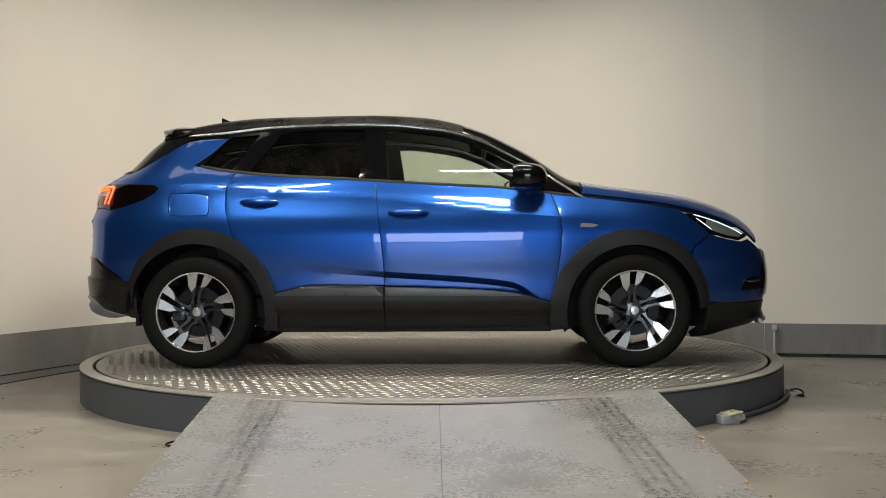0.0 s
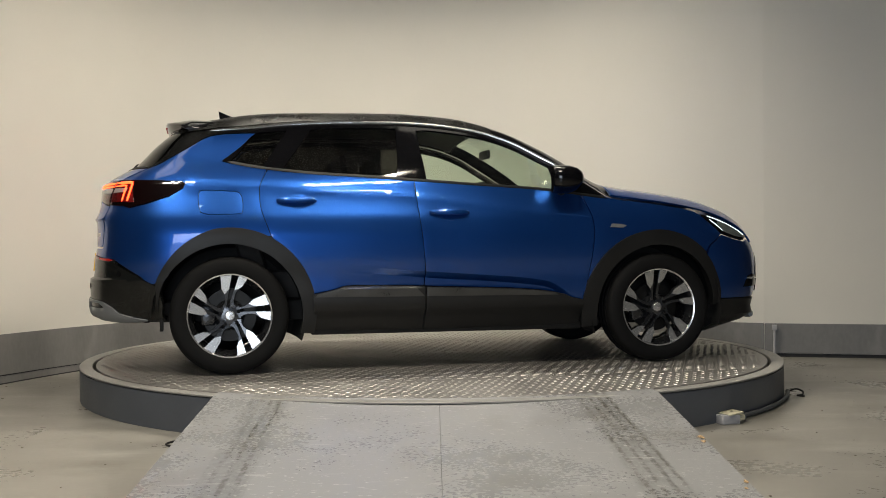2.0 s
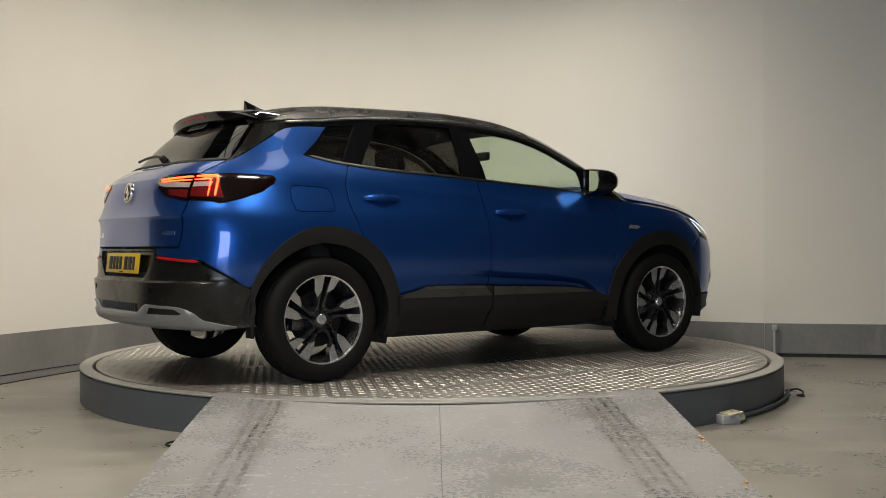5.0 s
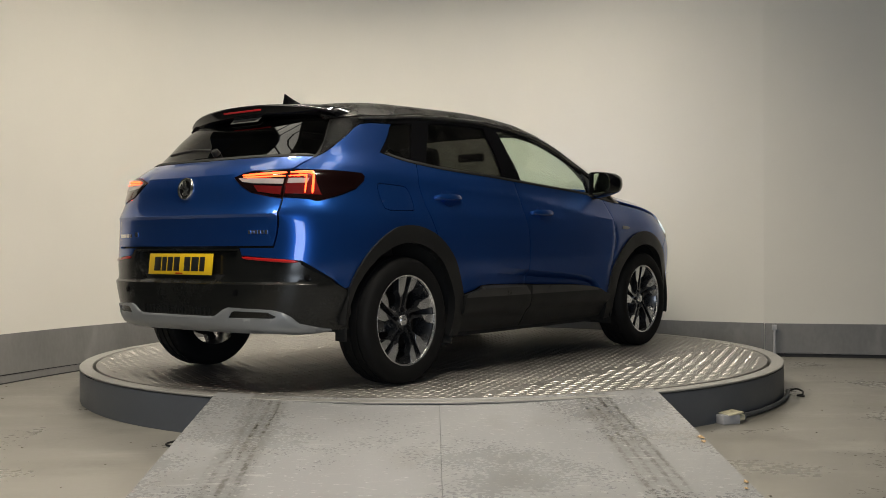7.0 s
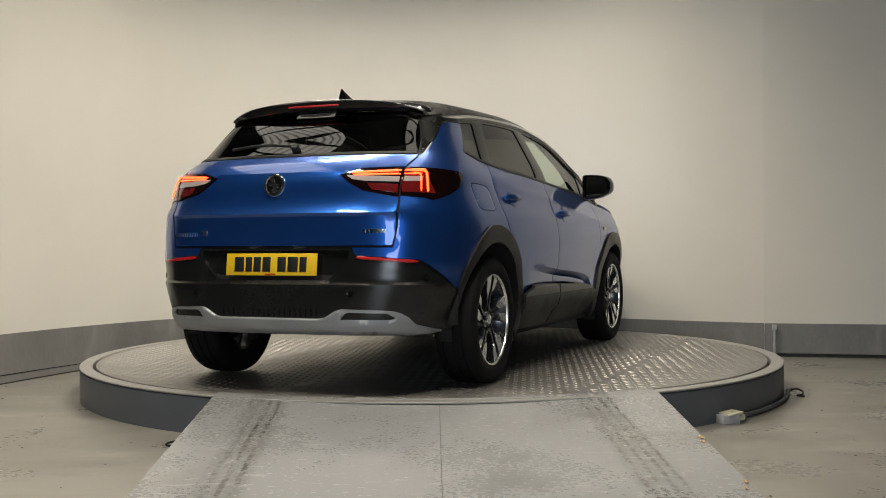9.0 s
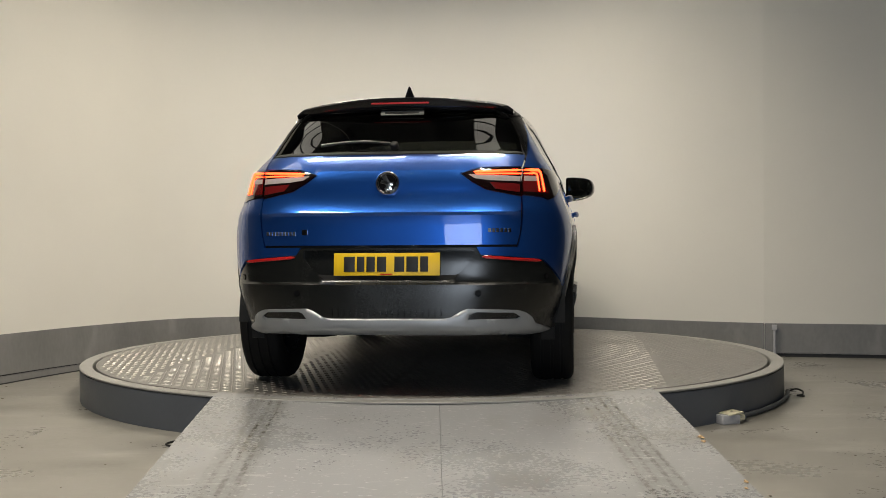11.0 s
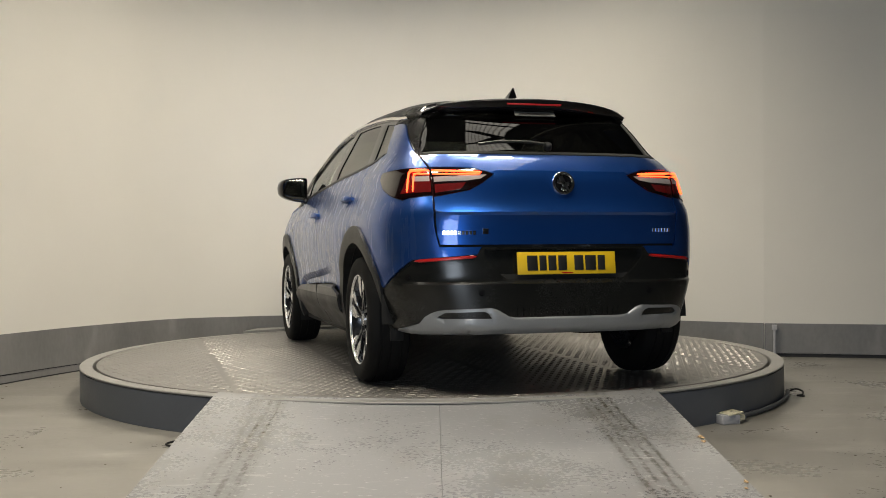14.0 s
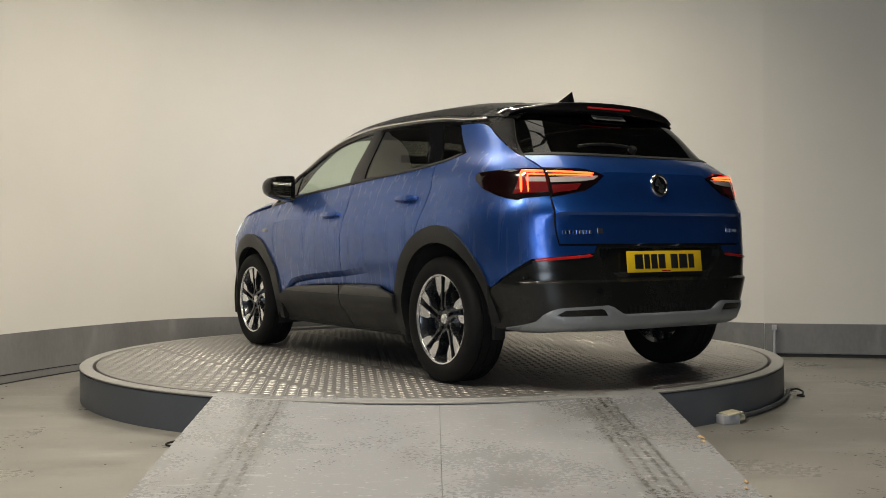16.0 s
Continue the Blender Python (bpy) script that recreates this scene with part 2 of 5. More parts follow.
ribs = ramp01(sheet, calc(sheet, "SINE", calc(sheet, "MULTIPLY", axis_of(sheet, 0), 48.0)), -0.9, -0.3)
link(sheet, calc(sheet, "ADD", calc(sheet, "MULTIPLY", ribs, 1.8), 0.5), sheet.nodes["Principled BSDF"].inputs["Emission Strength"])
for k, (x0, x1) in enumerate(SKY_STRIPS):
    win = tagged(new(f"window_{k + 1}"), "translucent ribbed roof light strip", "skylight", kind="structure")
    for i in range(5):
        y0 = SKY_Y[0] + (SKY_Y[1] - SKY_Y[0]) * i / 5
        y1 = y0 + (SKY_Y[1] - SKY_Y[0]) / 5 - 0.12
        part("pane", box(bmesh.new(), x0, x1, y0, y1, 6.02, 6.04), M_SKYLIGHT, win)
        part("crossbar", box(bmesh.new(), x0, x1, y1, y1 + 0.12, 5.98, 6.06), M_ROOF, win)

# ---- turntable ----
GAP_R = 2.255
ring = empty("turntable", "round steel vehicle turntable in a grey painted drum", "turntable")
bm = bmesh.new()
lathe(bm, [(RIM - 0.002, 0.0), (RIM - 0.002, TOP - 0.016)], 160)
part("drum", bm, M_DRUM, ring, "dark blue-grey painted drum side")
bm = bmesh.new()
lathe(bm, [(RIM - 0.03, TOP - 0.011), (RIM - 0.004, TOP - 0.011), (RIM, TOP - 0.009), (RIM, TOP - 0.003), (RIM - 0.004, TOP), (GAP_R + 0.004, TOP), (GAP_R, TOP - 0.004), (GAP_R, TOP - 0.06)], 160)
part("lip", bm, M_RIM, ring, "pale grey flat lip")
bm = bmesh.new()
lathe(bm, [(0.01, 0.1), (RIM - 0.03, 0.1)], 96)
part("pit", bm, M_BLACK, ring)

DISC_R = 2.235
bm = bmesh.new()
lathe(bm, [(0.0005, 0.0), (DISC_R - 0.003, 0.0), (DISC_R, -0.003), (DISC_R, -0.05)], 160)
disc = part("platter", bm, M_PLATE, ring, "round turning top of steel tread plate")


def tread():
    """Raised lozenges, alternately turned, over the whole disc."""
    step = 0.046
    verts, faces = [], []
    n = int(DISC_R / step) + 1
    grid = []
    for plate_no in range(-3, 3):
        turn = radians((18, 63)[plate_no % 2])
        c0, s0 = math.cos(turn), math.sin(turn)
        for i in range(-n, n + 1):
            for j in range(-n, n + 1):
                x, y = step * (i * c0 - j * s0), step * (i * s0 + j * c0)
                if math.hypot(x, y) < DISC_R - 0.03 and 0.022 < y - plate_no * 0.75 < 0.728:
                    grid.append((x, y, turn + (0.785 if (i + j) % 2 else -0.785)))
    for x, y, a in grid:
        c, s = math.cos(a), math.sin(a)
        L, w, h = 0.021, 0.0055, 0.0028
        k = len(verts)
        for u, v, z in ((-L, 0, 0), (0, -w, 0), (L, 0, 0), (0, w, 0), (-L * 0.45, 0, h), (L * 0.45, 0, h)):
            verts.append((x + c * u - s * v, y + s * u + c * v, z))
        faces += [(k, k + 1, k + 4), (k + 1, k + 5, k + 4), (k + 1, k + 2, k + 5), (k + 2, k + 3, k + 5), (k + 3, k + 4, k + 5), (k + 3, k, k + 4)]
    me = bpy.data.meshes.new("tread")
    me.from_pydata(verts, [], faces)
    me.materials.append(M_TREAD)
    ob = new("tread", me)
    ob.parent = disc
    return tagged(ob, kind="stuff")


tread()

# front ramp
RX0, RX1, RY = -1.10, 1.135, -4.94
slope = TOP / (abs(RY) - 2.08)
ramp = empty("ramp", "scratched pale grey painted drive-on ramp with tyre marks", "ramp")
for xa, xb in ((RX0, 0.0293), (0.0307, RX1)):
    bm = bmesh.new()
    rows, n = [], 14
    for i in range(n + 1):
        x = xa + (xb - xa) * i / n
        y = min(-2.08, -math.sqrt(RIM ** 2 - x * x))
        ztop = TOP + 0.004 - (-y - 2.08) * slope
        yi = -math.sqrt((DISC_R + 0.004) ** 2 - x * x)
        rows.append([bm.verts.new(v) for v in ((x, yi, TOP + 0.004), (x, y, ztop), (x + 0.055 * max(0.0, x / RX0), RY, 0.006), (x + 0.055 * max(0.0, x / RX0), RY, 0.0), (x, yi, 0.0))])
    for p, q in zip(rows, rows[1:]):
        for k in range(5):
            bm.faces.new((p[k], p[(k + 1) % 5], q[(k + 1) % 5], q[k]))
    bm.faces.new(rows[0])
    bm.faces.new(rows[-1][::-1])
    part("ramp_plate", bm, M_RAMP, ramp, smooth=20)

# level platform between the turntable and the wall
bm = prism(bmesh.new(), [(-1.62, 1.70), (-1.55, 2.0), (-0.9, 2.32), (0.5, 2.36), (0.9, 2.2), (0.7, 2.26), (-0.1, 2.345), (-0.9, 2.16)], 0.0, TOP + 0.020)
thing("rear_platform", bm, M_RIM, "grey infill platform between turntable and wall", "platform")

# ---- lamps ----
LAMPS = [(-1.8, -3.3), (0.4, -3.3), (-0.9, 0.05), (0.45, 0.1)]
M_TUBE = glow("tube_glow", WARM, 12.0)
M_HOUSING = mat("white_enamel", (0.75, 0.75, 0.72), 0.4, vary=0.04)
for k, (x, y) in enumerate(LAMPS):
    lamp = empty("ceiling_lamp", "white twin-tube fluorescent batten lamp", "lamp", "batten lamps over the turntable")
    part("housing", box(bmesh.new(), -0.52, 0.52, -0.09, 0.09, 0.0, 0.06, 0.008), M_HOUSING, lamp)
    for s in (-0.05, 0.05):
        part("tube", tube(bmesh.new(), [(-0.49, s, -0.03), (0.49, s, -0.03)], 0.014), M_TUBE, lamp)
    part("hanger", tube(bmesh.new(), [(0, 0, 0.06), (0, 0, 2.0)], 0.006, 6), M_HOUSING, lamp)
    lamp.location = (x, y, 4.0)
    area_lamp("lamp_light", (x, y, 3.93), (x, y + 0.001, 0), 1.05, 0.28, 45 if y < -1 else 41, WARM).data.spread = radians(148)
area_lamp("door_daylight", (-0.6, -13.95, 1.5), (-0.6, 0, 1.2), 3.2, 2.8, 180, COOL)

from mathutils import geometry

# ---- car materials ----
M_BLUE = mat("blue_metallic_paint", (0.014, 0.084, 0.37), 0.32, metal=0.78, vary=0.06, scale=2.0, fine=900, spec=0.2, coat=1.0, rvary=0.03)
M_GLOSSBLACK = mat("gloss_black_paint", (0.005, 0.005, 0.006), 0.10, vary=0.1, spec=0.4, rvary=0.03)
M_CLAD = mat("grained_black_plastic", (0.015, 0.015, 0.015), 0.42, spec=0.38, vary=0.15, scale=5, fine=300, bump=0.12, rvary=0.1)
M_BUMPER = mat("satin_black_plastic", (0.009, 0.0095, 0.009), 0.24, vary=0.2, scale=4, fine=200, bump=0.02, rvary=0.08)
M_SILVER = mat("silver_painted_plastic", (0.33, 0.345, 0.36), 0.36, metal=0.45, vary=0.06, scale=6, fine=200)
M_CHROME = mat("chrome", (0.80, 0.80, 0.78), 0.12, metal=1.0, vary=0.05, rvary=0.05)
M_CHROMESTRIP = mat("wet_chrome", (0.80, 0.79, 0.77), 0.20, metal=1.0, vary=0.12, scale=40, fine=250, bump=0.15, rvary=0.06)
# base colour lifted to grey: road dirt, plus the facet's reflected sheen painted in
M_STRIP = mat("dirt_and_sheen_sill_strip", (0.045, 0.044, 0.042), 0.32, spec=0.7, vary=0.2, scale=7, fine=150, rvary=0.06)
M_BRIGHT = mat("machined_alloy", (0.84, 0.84, 0.84), 0.26, metal=0.85, vary=0.03, rvary=0.03, scale=8, fine=200)
M_DARKALLOY = mat("dark_alloy_paint", (0.075, 0.078, 0.085), 0.26, metal=0.8, vary=0.15, coat=0.5)
M_TYRE = mat("tyre_rubber", (0.008, 0.008, 0.0082), 0.7, spec=0.18, vary=0.25, scale=9, fine=120, bump=0.15)
M_UNDER = mat("underbody_black", (0.008, 0.008, 0.008), 0.8, vary=0.2)
M_CLOTH = mat("dark_seat_cloth", (0.035, 0.033, 0.032), 0.85, vary=0.2, fine=200, bump=0.2)
M_TRIM = mat("grey_interior_trim", (0.12, 0.115, 0.11), 0.7, vary=0.1)
M_PLATEYELLOW = mat("yellow_reflective_plate", (0.80, 0.52, 0.015), 0.4, vary=0.04, fine=400)
M_INK = mat("black_ink", (0.01, 0.01, 0.01), 0.5, vary=0.1)
M_DISC = mat("brake_steel", (0.03, 0.029, 0.028), 0.4, metal=0.8, vary=0.2)
M_AMBERRED = mat("red_reflector", (0.45, 0.012, 0.012), 0.2, vary=0.1, coat=0.6)
M_LAMPDARK = mat("smoked_red_lens", (0.006, 0.0015, 0.0015), 0.12, vary=0.2, coat=1.0, rvary=0.03)
M_LAMPRED = mat("red_lens", (0.13, 0.008, 0.008), 0.15, vary=0.15, coat=1.0, rvary=0.03)
M_LAMPCLEAR = mat("clear_lens", (0.42, 0.37, 0.36), 0.18, vary=0.1, coat=1.0, rvary=0.03)
M_HEADLENS = mat("clear_headlamp_lens", (0.36, 0.40, 0.38), 0.16, metal=0.5, vary=0.25, scale=30, fine=120, coat=1.0)
M_LEDRED = glow("red_led", (1.0, 0.045, 0.010), 7.0)
M_LEDDIM = glow("dim_red_led", (0.30, 0.008, 0.010), 0.25)
M_LEDWHITE = glow("white_led", (0.80, 0.95, 1.0), 1.0)
M_PLATELED = glow("plate_led", (0.9, 0.95, 1.0), 8.0)


def wet(m, scale, amount, cover=0.35, wave=0.0):
    """Beads of rain as small domes in the bump."""
    nt = m.node_tree
    b = nt.nodes["Principled BSDF"]
    tex = nt.nodes.new("ShaderNodeTexCoord")
    v = nt.nodes.new("ShaderNodeTexVoronoi")
    v.inputs["Scale"].default_value = scale
    link(nt, tex.outputs["Object"], v.inputs["Vector"])
    r = nt.nodes.new("ShaderNodeMapRange")
    r.inputs["From Min"].default_value, r.inputs["From Max"].default_value = cover, 0.05
    link(nt, v.outputs["Distance"], r.inputs[0])
    bp = nt.nodes.new("ShaderNodeBump")
    bp.inputs["Strength"].default_value, bp.inputs["Distance"].default_value = amount, 0.002
    height = r.outputs[0]
    if wave:
        height = calc(nt, "ADD", height, calc(nt, "MULTIPLY", noise_at(nt, 1.9, 0.0, (0.8, 1.0, 1.5)), wave))
    link(nt, height, bp.inputs["Height"])
    link(nt, bp.outputs[0], b.inputs["Coat Normal"])
    link(nt, bp.outputs[0], b.inputs["Normal"])
    return m


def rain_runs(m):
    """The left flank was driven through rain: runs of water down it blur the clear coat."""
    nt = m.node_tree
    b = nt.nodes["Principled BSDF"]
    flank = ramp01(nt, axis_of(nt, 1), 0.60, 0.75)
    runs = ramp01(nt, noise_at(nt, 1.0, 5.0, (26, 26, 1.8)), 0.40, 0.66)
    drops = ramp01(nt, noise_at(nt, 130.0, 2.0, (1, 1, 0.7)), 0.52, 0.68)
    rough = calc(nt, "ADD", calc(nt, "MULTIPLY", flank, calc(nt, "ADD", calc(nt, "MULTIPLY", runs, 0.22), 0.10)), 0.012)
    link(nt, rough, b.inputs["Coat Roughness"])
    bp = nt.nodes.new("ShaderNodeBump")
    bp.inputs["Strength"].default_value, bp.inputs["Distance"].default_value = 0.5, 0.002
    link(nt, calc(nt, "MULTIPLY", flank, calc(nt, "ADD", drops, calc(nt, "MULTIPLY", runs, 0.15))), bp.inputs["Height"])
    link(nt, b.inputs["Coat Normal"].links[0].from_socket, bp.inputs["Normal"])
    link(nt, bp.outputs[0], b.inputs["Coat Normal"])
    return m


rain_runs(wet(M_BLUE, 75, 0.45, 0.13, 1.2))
M_ROOFBLACK = wet(mat("wet_black_roof_paint", (0.005, 0.005, 0.005), 0.28, vary=0.1, spec=0.05, rvary=0.05), 120, 0.9, 0.5)


def glass(name, tint, beads=0.0, scale=70.0):
    """Thin pane: tinted see-through with a mirror share by Fresnel, and rain beads that scatter."""
    m, nt, b = nodes_of(name)
    out = nt.nodes["Material Output"]
    tr = nt.nodes.new("ShaderNodeBsdfTransparent")
    tr.inputs[0].default_value = (*tint, 1)
    gl = nt.nodes.new("ShaderNodeBsdfGlossy")
    gl.inputs["Roughness"].default_value = 0.02
    fr = nt.nodes.new("ShaderNodeLayerWeight")
    fr.inputs[0].default_value = 0.5
    mix = nt.nodes.new("ShaderNodeMixShader")
    link(nt, calc(nt, "ADD", calc(nt, "MULTIPLY", calc(nt, "POWER", fr.outputs["Facing"], 4.5), 0.85), 0.05), mix.inputs[0])
    link(nt, tr.outputs[0], mix.inputs[1])
    link(nt, gl.outputs[0], mix.inputs[2])
    last = mix
    if beads:
        tex = nt.nodes.new("ShaderNodeTexCoord")
        v = nt.nodes.new("ShaderNodeTexVoronoi")
        v.inputs["Scale"].default_value = scale
        n = nt.nodes.new("ShaderNodeTexNoise")
        n.inputs["Scale"].default_value, n.inputs["Detail"].default_value = 5.0, 3.0
        link(nt, tex.outputs["Object"], v.inputs["Vector"])
        link(nt, tex.outputs["Object"], n.inputs["Vector"])
        r = nt.nodes.new("ShaderNodeMapRange")
        r.inputs["From Min"].default_value, r.inputs["From Max"].default_value = 0.30, 0.16
        link(nt, v.outputs["Distance"], r.inputs[0])
        k = nt.nodes.new("ShaderNodeMapRange")
        k.inputs["From Min"].default_value, k.inputs["From Max"].default_value = 0.40, 0.52
        link(nt, n.outputs[0], k.inputs[0])
        mu = nt.nodes.new("ShaderNodeMath")
        mu.operation = "MULTIPLY"
        link(nt, r.outputs[0], mu.inputs[0])
        link(nt, k.outputs[0], mu.inputs[1])
        mu2 = nt.nodes.new("ShaderNodeMath")
        mu2.operation, mu2.inputs[1].default_value = "MULTIPLY", beads
        link(nt, mu.outputs[0], mu2.inputs[0])
        b.inputs["Base Color"].default_value = (0.45, 0.45, 0.42, 1)
        b.inputs["Roughness"].default_value = 0.15
        mix2 = nt.nodes.new("ShaderNodeMixShader")
        link(nt, mu2.outputs[0], mix2.inputs[0])
        link(nt, mix.outputs[0], mix2.inputs[1])
        link(nt, b.outputs[0], mix2.inputs[2])
        last = mix2
    link(nt, last.outputs[0], out.inputs[0])
    return m


M_GLASS = glass("clear_green_glass", (0.80, 0.88, 0.80), 0.35, 150)
M_PRIVACY = glass("dark_privacy_glass", (0.075, 0.072, 0.066), 0.22, 190)
M_REARGLASS = glass("dark_rear_glass", (0.022, 0.022, 0.020), 0.05, 190)

# ---- car surfaces: x forwards, y to the left, z up, origin on the ground midway between the axles ----
XC_R, XC_F, N_R, N_F = -1.2, 1.15, 4.0, 3.2


def half_width(z):
    return interp(z, (0.18, 0.80), (0.24, 0.845), (0.34, 0.872), (0.45, 0.890), (0.56, 0.898), (0.68, 0.916), (0.80, 0.922), (0.90, 0.908), (0.98, 0.880), (1.06, 0.850),
                  (1.12, 0.832), (1.16, 0.810), (1.25, 0.752), (1.35, 0.696), (1.44, 0.646), (1.51, 0.602), (1.56, 0.56), (1.60, 0.50))


def rear_end(z):
    return interp(z, (0.20, -1.85), (0.28, -2.045), (0.305, -2.085), (0.347, -2.158), (0.40, -2.167), (0.50, -2.168), (0.556, -2.166), (0.572, -2.143), (0.66, -2.138), (0.74, -2.128), (0.80, -2.123), (0.845, -2.123),
                  (0.896, -2.128), (0.912, -2.137), (0.930, -2.126), (1.00, -2.104), (1.06, -2.098), (1.12, -2.078), (1.16, -2.035), (1.20, -1.965), (1.235, -1.905), (1.30, -1.84), (1.36, -1.785), (1.43, -1.705), (1.47, -1.65), (1.52, -1.58))


def front_end(z):
    return interp(z, (0.16, 1.90), (0.22, 2.10), (0.27, 2.262), (0.33, 2.245), (0.42, 2.275), (0.53, 2.285), (0.64, 2.272), (0.72, 2.248), (0.79, 2.205), (0.85, 2.15), (0.92, 2.06), (1.0, 1.95), (1.1, 1.7))


def arc_table(a, w, n, k=240):
    """Unit super-ellipse by arc length: share of the way, along, across."""
    rows, last, run = [], None, 0.0
    for i in range(k + 1):
        th = math.pi / 2 * i / k
        c, s = math.sin(th) ** (2 / n), math.cos(th) ** (2 / n)
        if last:
            run += math.hypot((c - last[0]) * a, (s - last[1]) * w)
        rows.append((run, c, s))
        last = (c, s)
    return rows, run


TAB_R, LEN_R = arc_table(0.93, 0.90, N_R)
TAB_F, LEN_F = arc_table(1.08, 0.90, N_F)
RUN_R, RUN_F = [r[0] for r in TAB_R], [r[0] for r in TAB_F]


def unit(table, runs, d):
    i = int(np.clip(np.searchsorted(runs, d), 1, len(runs) - 1))
    t = (d - runs[i - 1]) / (runs[i] - runs[i - 1])
    return table[i - 1][1] + t * (table[i][1] - table[i - 1][1]), table[i - 1][2] + t * (table[i][2] - table[i - 1][2])


def crease(x):
    return interp(x, (-0.72, 0.640), (-0.45, 0.612), (-0.18, 0.590), (0.40, 0.548), (0.60, 0.520), (0.76, 0.43))


def shoulder(x):
    """Height of the pressed line along the doors."""
    return interp(x, (-1.15, 1.082), (-0.67, 1.063), (-0.22, 1.040), (0.40, 0.962), (0.88, 0.915), (1.10, 0.90))


def ridge(x, z):
    """The doors swell to a crisp edge along the pressed line."""
    if not -1.15 < x < 1.10:
        return 0.0
    e = min(1, (x + 1.15) / 0.3) * min(1, (1.10 - x) / 0.2)
    return 0.008 * e * math.exp(-abs(z - shoulder(x)) / 0.05)


def recess(x, z):
    """The scooped band low on the doors."""
    if not -0.80 < x < 0.80 or z > 0.70 or z < 0.40:
        return 0.0
    s = min(1, max(0, (crease(x) - z) / 0.038))
    e = min(1, max(0, (x + 0.72) / 0.55)) * min(1, max(0, (0.76 - x) / 0.12))
    return 0.025 * s * e


def side_raw(u, z):
    bow = min(1.15, max(-1.2, u)) + 0.1
    k, g = min(1, max(0, (z - 1.10) / 0.16)), min(1, max(0, (u + 1.2) / 1.1))
    w = half_width(z) + 0.006 - 0.012 * bow * bow - recess(u, z) + ridge(u, z) + 0.034 * k * k * (3 - 2 * k) * g * g * (3 - 2 * g)
    if u < XC_R:
        c, s = unit(TAB_R, RUN_R, min(XC_R - u, LEN_R))
        w -= 0.085 * min(1, max(0, (0.56 - z) / 0.20)) * c * c
        return Vector((XC_R - (XC_R - rear_end(z)) * c, -w * s, z))
    if u > XC_F:
        c, s = unit(TAB_F, RUN_F, min(u - XC_F, LEN_F))
        return Vector((XC_F + (front_end(z) - XC_F) * c, -w * s, z))
    return Vector((u, -w, z))


def lifted(raw, u, v, off):
    p = raw(u, v)
    if not off:
        return p
    e = 0.004
    n = (raw(u + e, v) - raw(u - e, v)).cross(raw(u, v + e) - raw(u, v - e))
    return p + n.normalized() * off


def side(u, z, off=0.0):
    return lifted(side_raw, u, z, off)


def rear_raw(v, z):
    """Across the tail: v runs from the left corner, below zero, to the right one."""
    p = side_raw(XC_R - LEN_R + abs(v), z)
    if v < 0:
        p.y = -p.y
    return p


def rear(v, z, off=0.0):
    return lifted(rear_raw, v, z, off)


def front_raw(v, z):
    p = side_raw(XC_F + LEN_F - abs(v), z)
    if v > 0:
        p.y = -p.y
    return p


def front(v, z, off=0.0):
    return lifted(front_raw, v, z, off)


def sx(x, z):
    """Side coordinate of the place with that x."""
    lo, hi = XC_R - LEN_R, XC_F + LEN_F
    for _ in range(40):
        mid = (lo + hi) / 2
        if side_raw(mid, z).x < x:
            lo = mid
        else:
            hi = mid
    return ((lo + hi) / 2, z)


def ry(y, z):
    """Tail coordinate of the place that far to the right of the middle."""
    lo, hi = 0.0, LEN_R
    for _ in range(40):
        mid = (lo + hi) / 2
        if -side_raw(XC_R - LEN_R + mid, z).y < abs(y):
            lo = mid
        else:
            hi = mid
    return (math.copysign((lo + hi) / 2, y), z)


def rs(y, z):
    """The same place in side coordinates."""
    return (XC_R - LEN_R + abs(ry(y, z)[0]), z)


def edge_z(x):
    return interp(x, (-1.66, 1.41), (-1.43, 1.447), (-1.197, 1.468), (-1.017, 1.490), (-0.837, 1.503), (-0.622, 1.511), (-0.336, 1.513), (-0.122, 1.504), (0.091, 1.481), (0.233, 1.455),
                  (0.41, 1.396), (0.586, 1.303), (0.762, 1.206), (0.938, 1.098), (1.033, 1.040), (1.2, 1.020), (1.4, 0.995), (1.65, 0.950), (1.8, 0.910), (2.0, 0.830), (2.1, 0.765), (2.17, 0.70))


def crest_z(x):
    return interp(x, (-1.66, 1.502), (-1.43, 1.541), (-1.2, 1.580), (-1.0, 1.595), (-0.62, 1.601), (-0.336, 1.603), (-0.12, 1.594), (0.09, 1.576), (0.233, 1.545), (0.41, 1.491),
                  (0.586, 1.409), (0.762, 1.307), (0.938, 1.186), (1.033, 1.156), (1.2, 1.127), (1.4, 1.102), (1.65, 1.066), (1.8, 1.032), (2.0, 0.958), (2.1, 0.898), (2.17, 0.83))


EDGE = {}


def edge_y(x):
    k = round(x, 3)
    if k not in EDGE:
        EDGE[k] = -side_raw(*sx(k, edge_z(k))).y
    return EDGE[k]


ROOF_A = 1.03


def crown_raw(x, q):
    """Roof, windscreen and bonnet: q runs across, 0.65 at the edges."""
    s = q / 0.65
    z0 = edge_z(x)
    return Vector((x, s * edge_y(x), z0 + ROOF_A * (crest_z(x) - z0) * max(0.0, 1 - min(1.0, abs(s)) ** 3.5) ** 0.55 + interp(x, (-0.9, 0.0), (0.0, 0.004), (0.9, 0.004), (1.1, 0.0)) * max(0.0, 1 - s * s) ** 2))


def crown(x, q, off=0.0):
    return lifted(crown_raw, x, min(0.646, max(-0.646, q)), off)


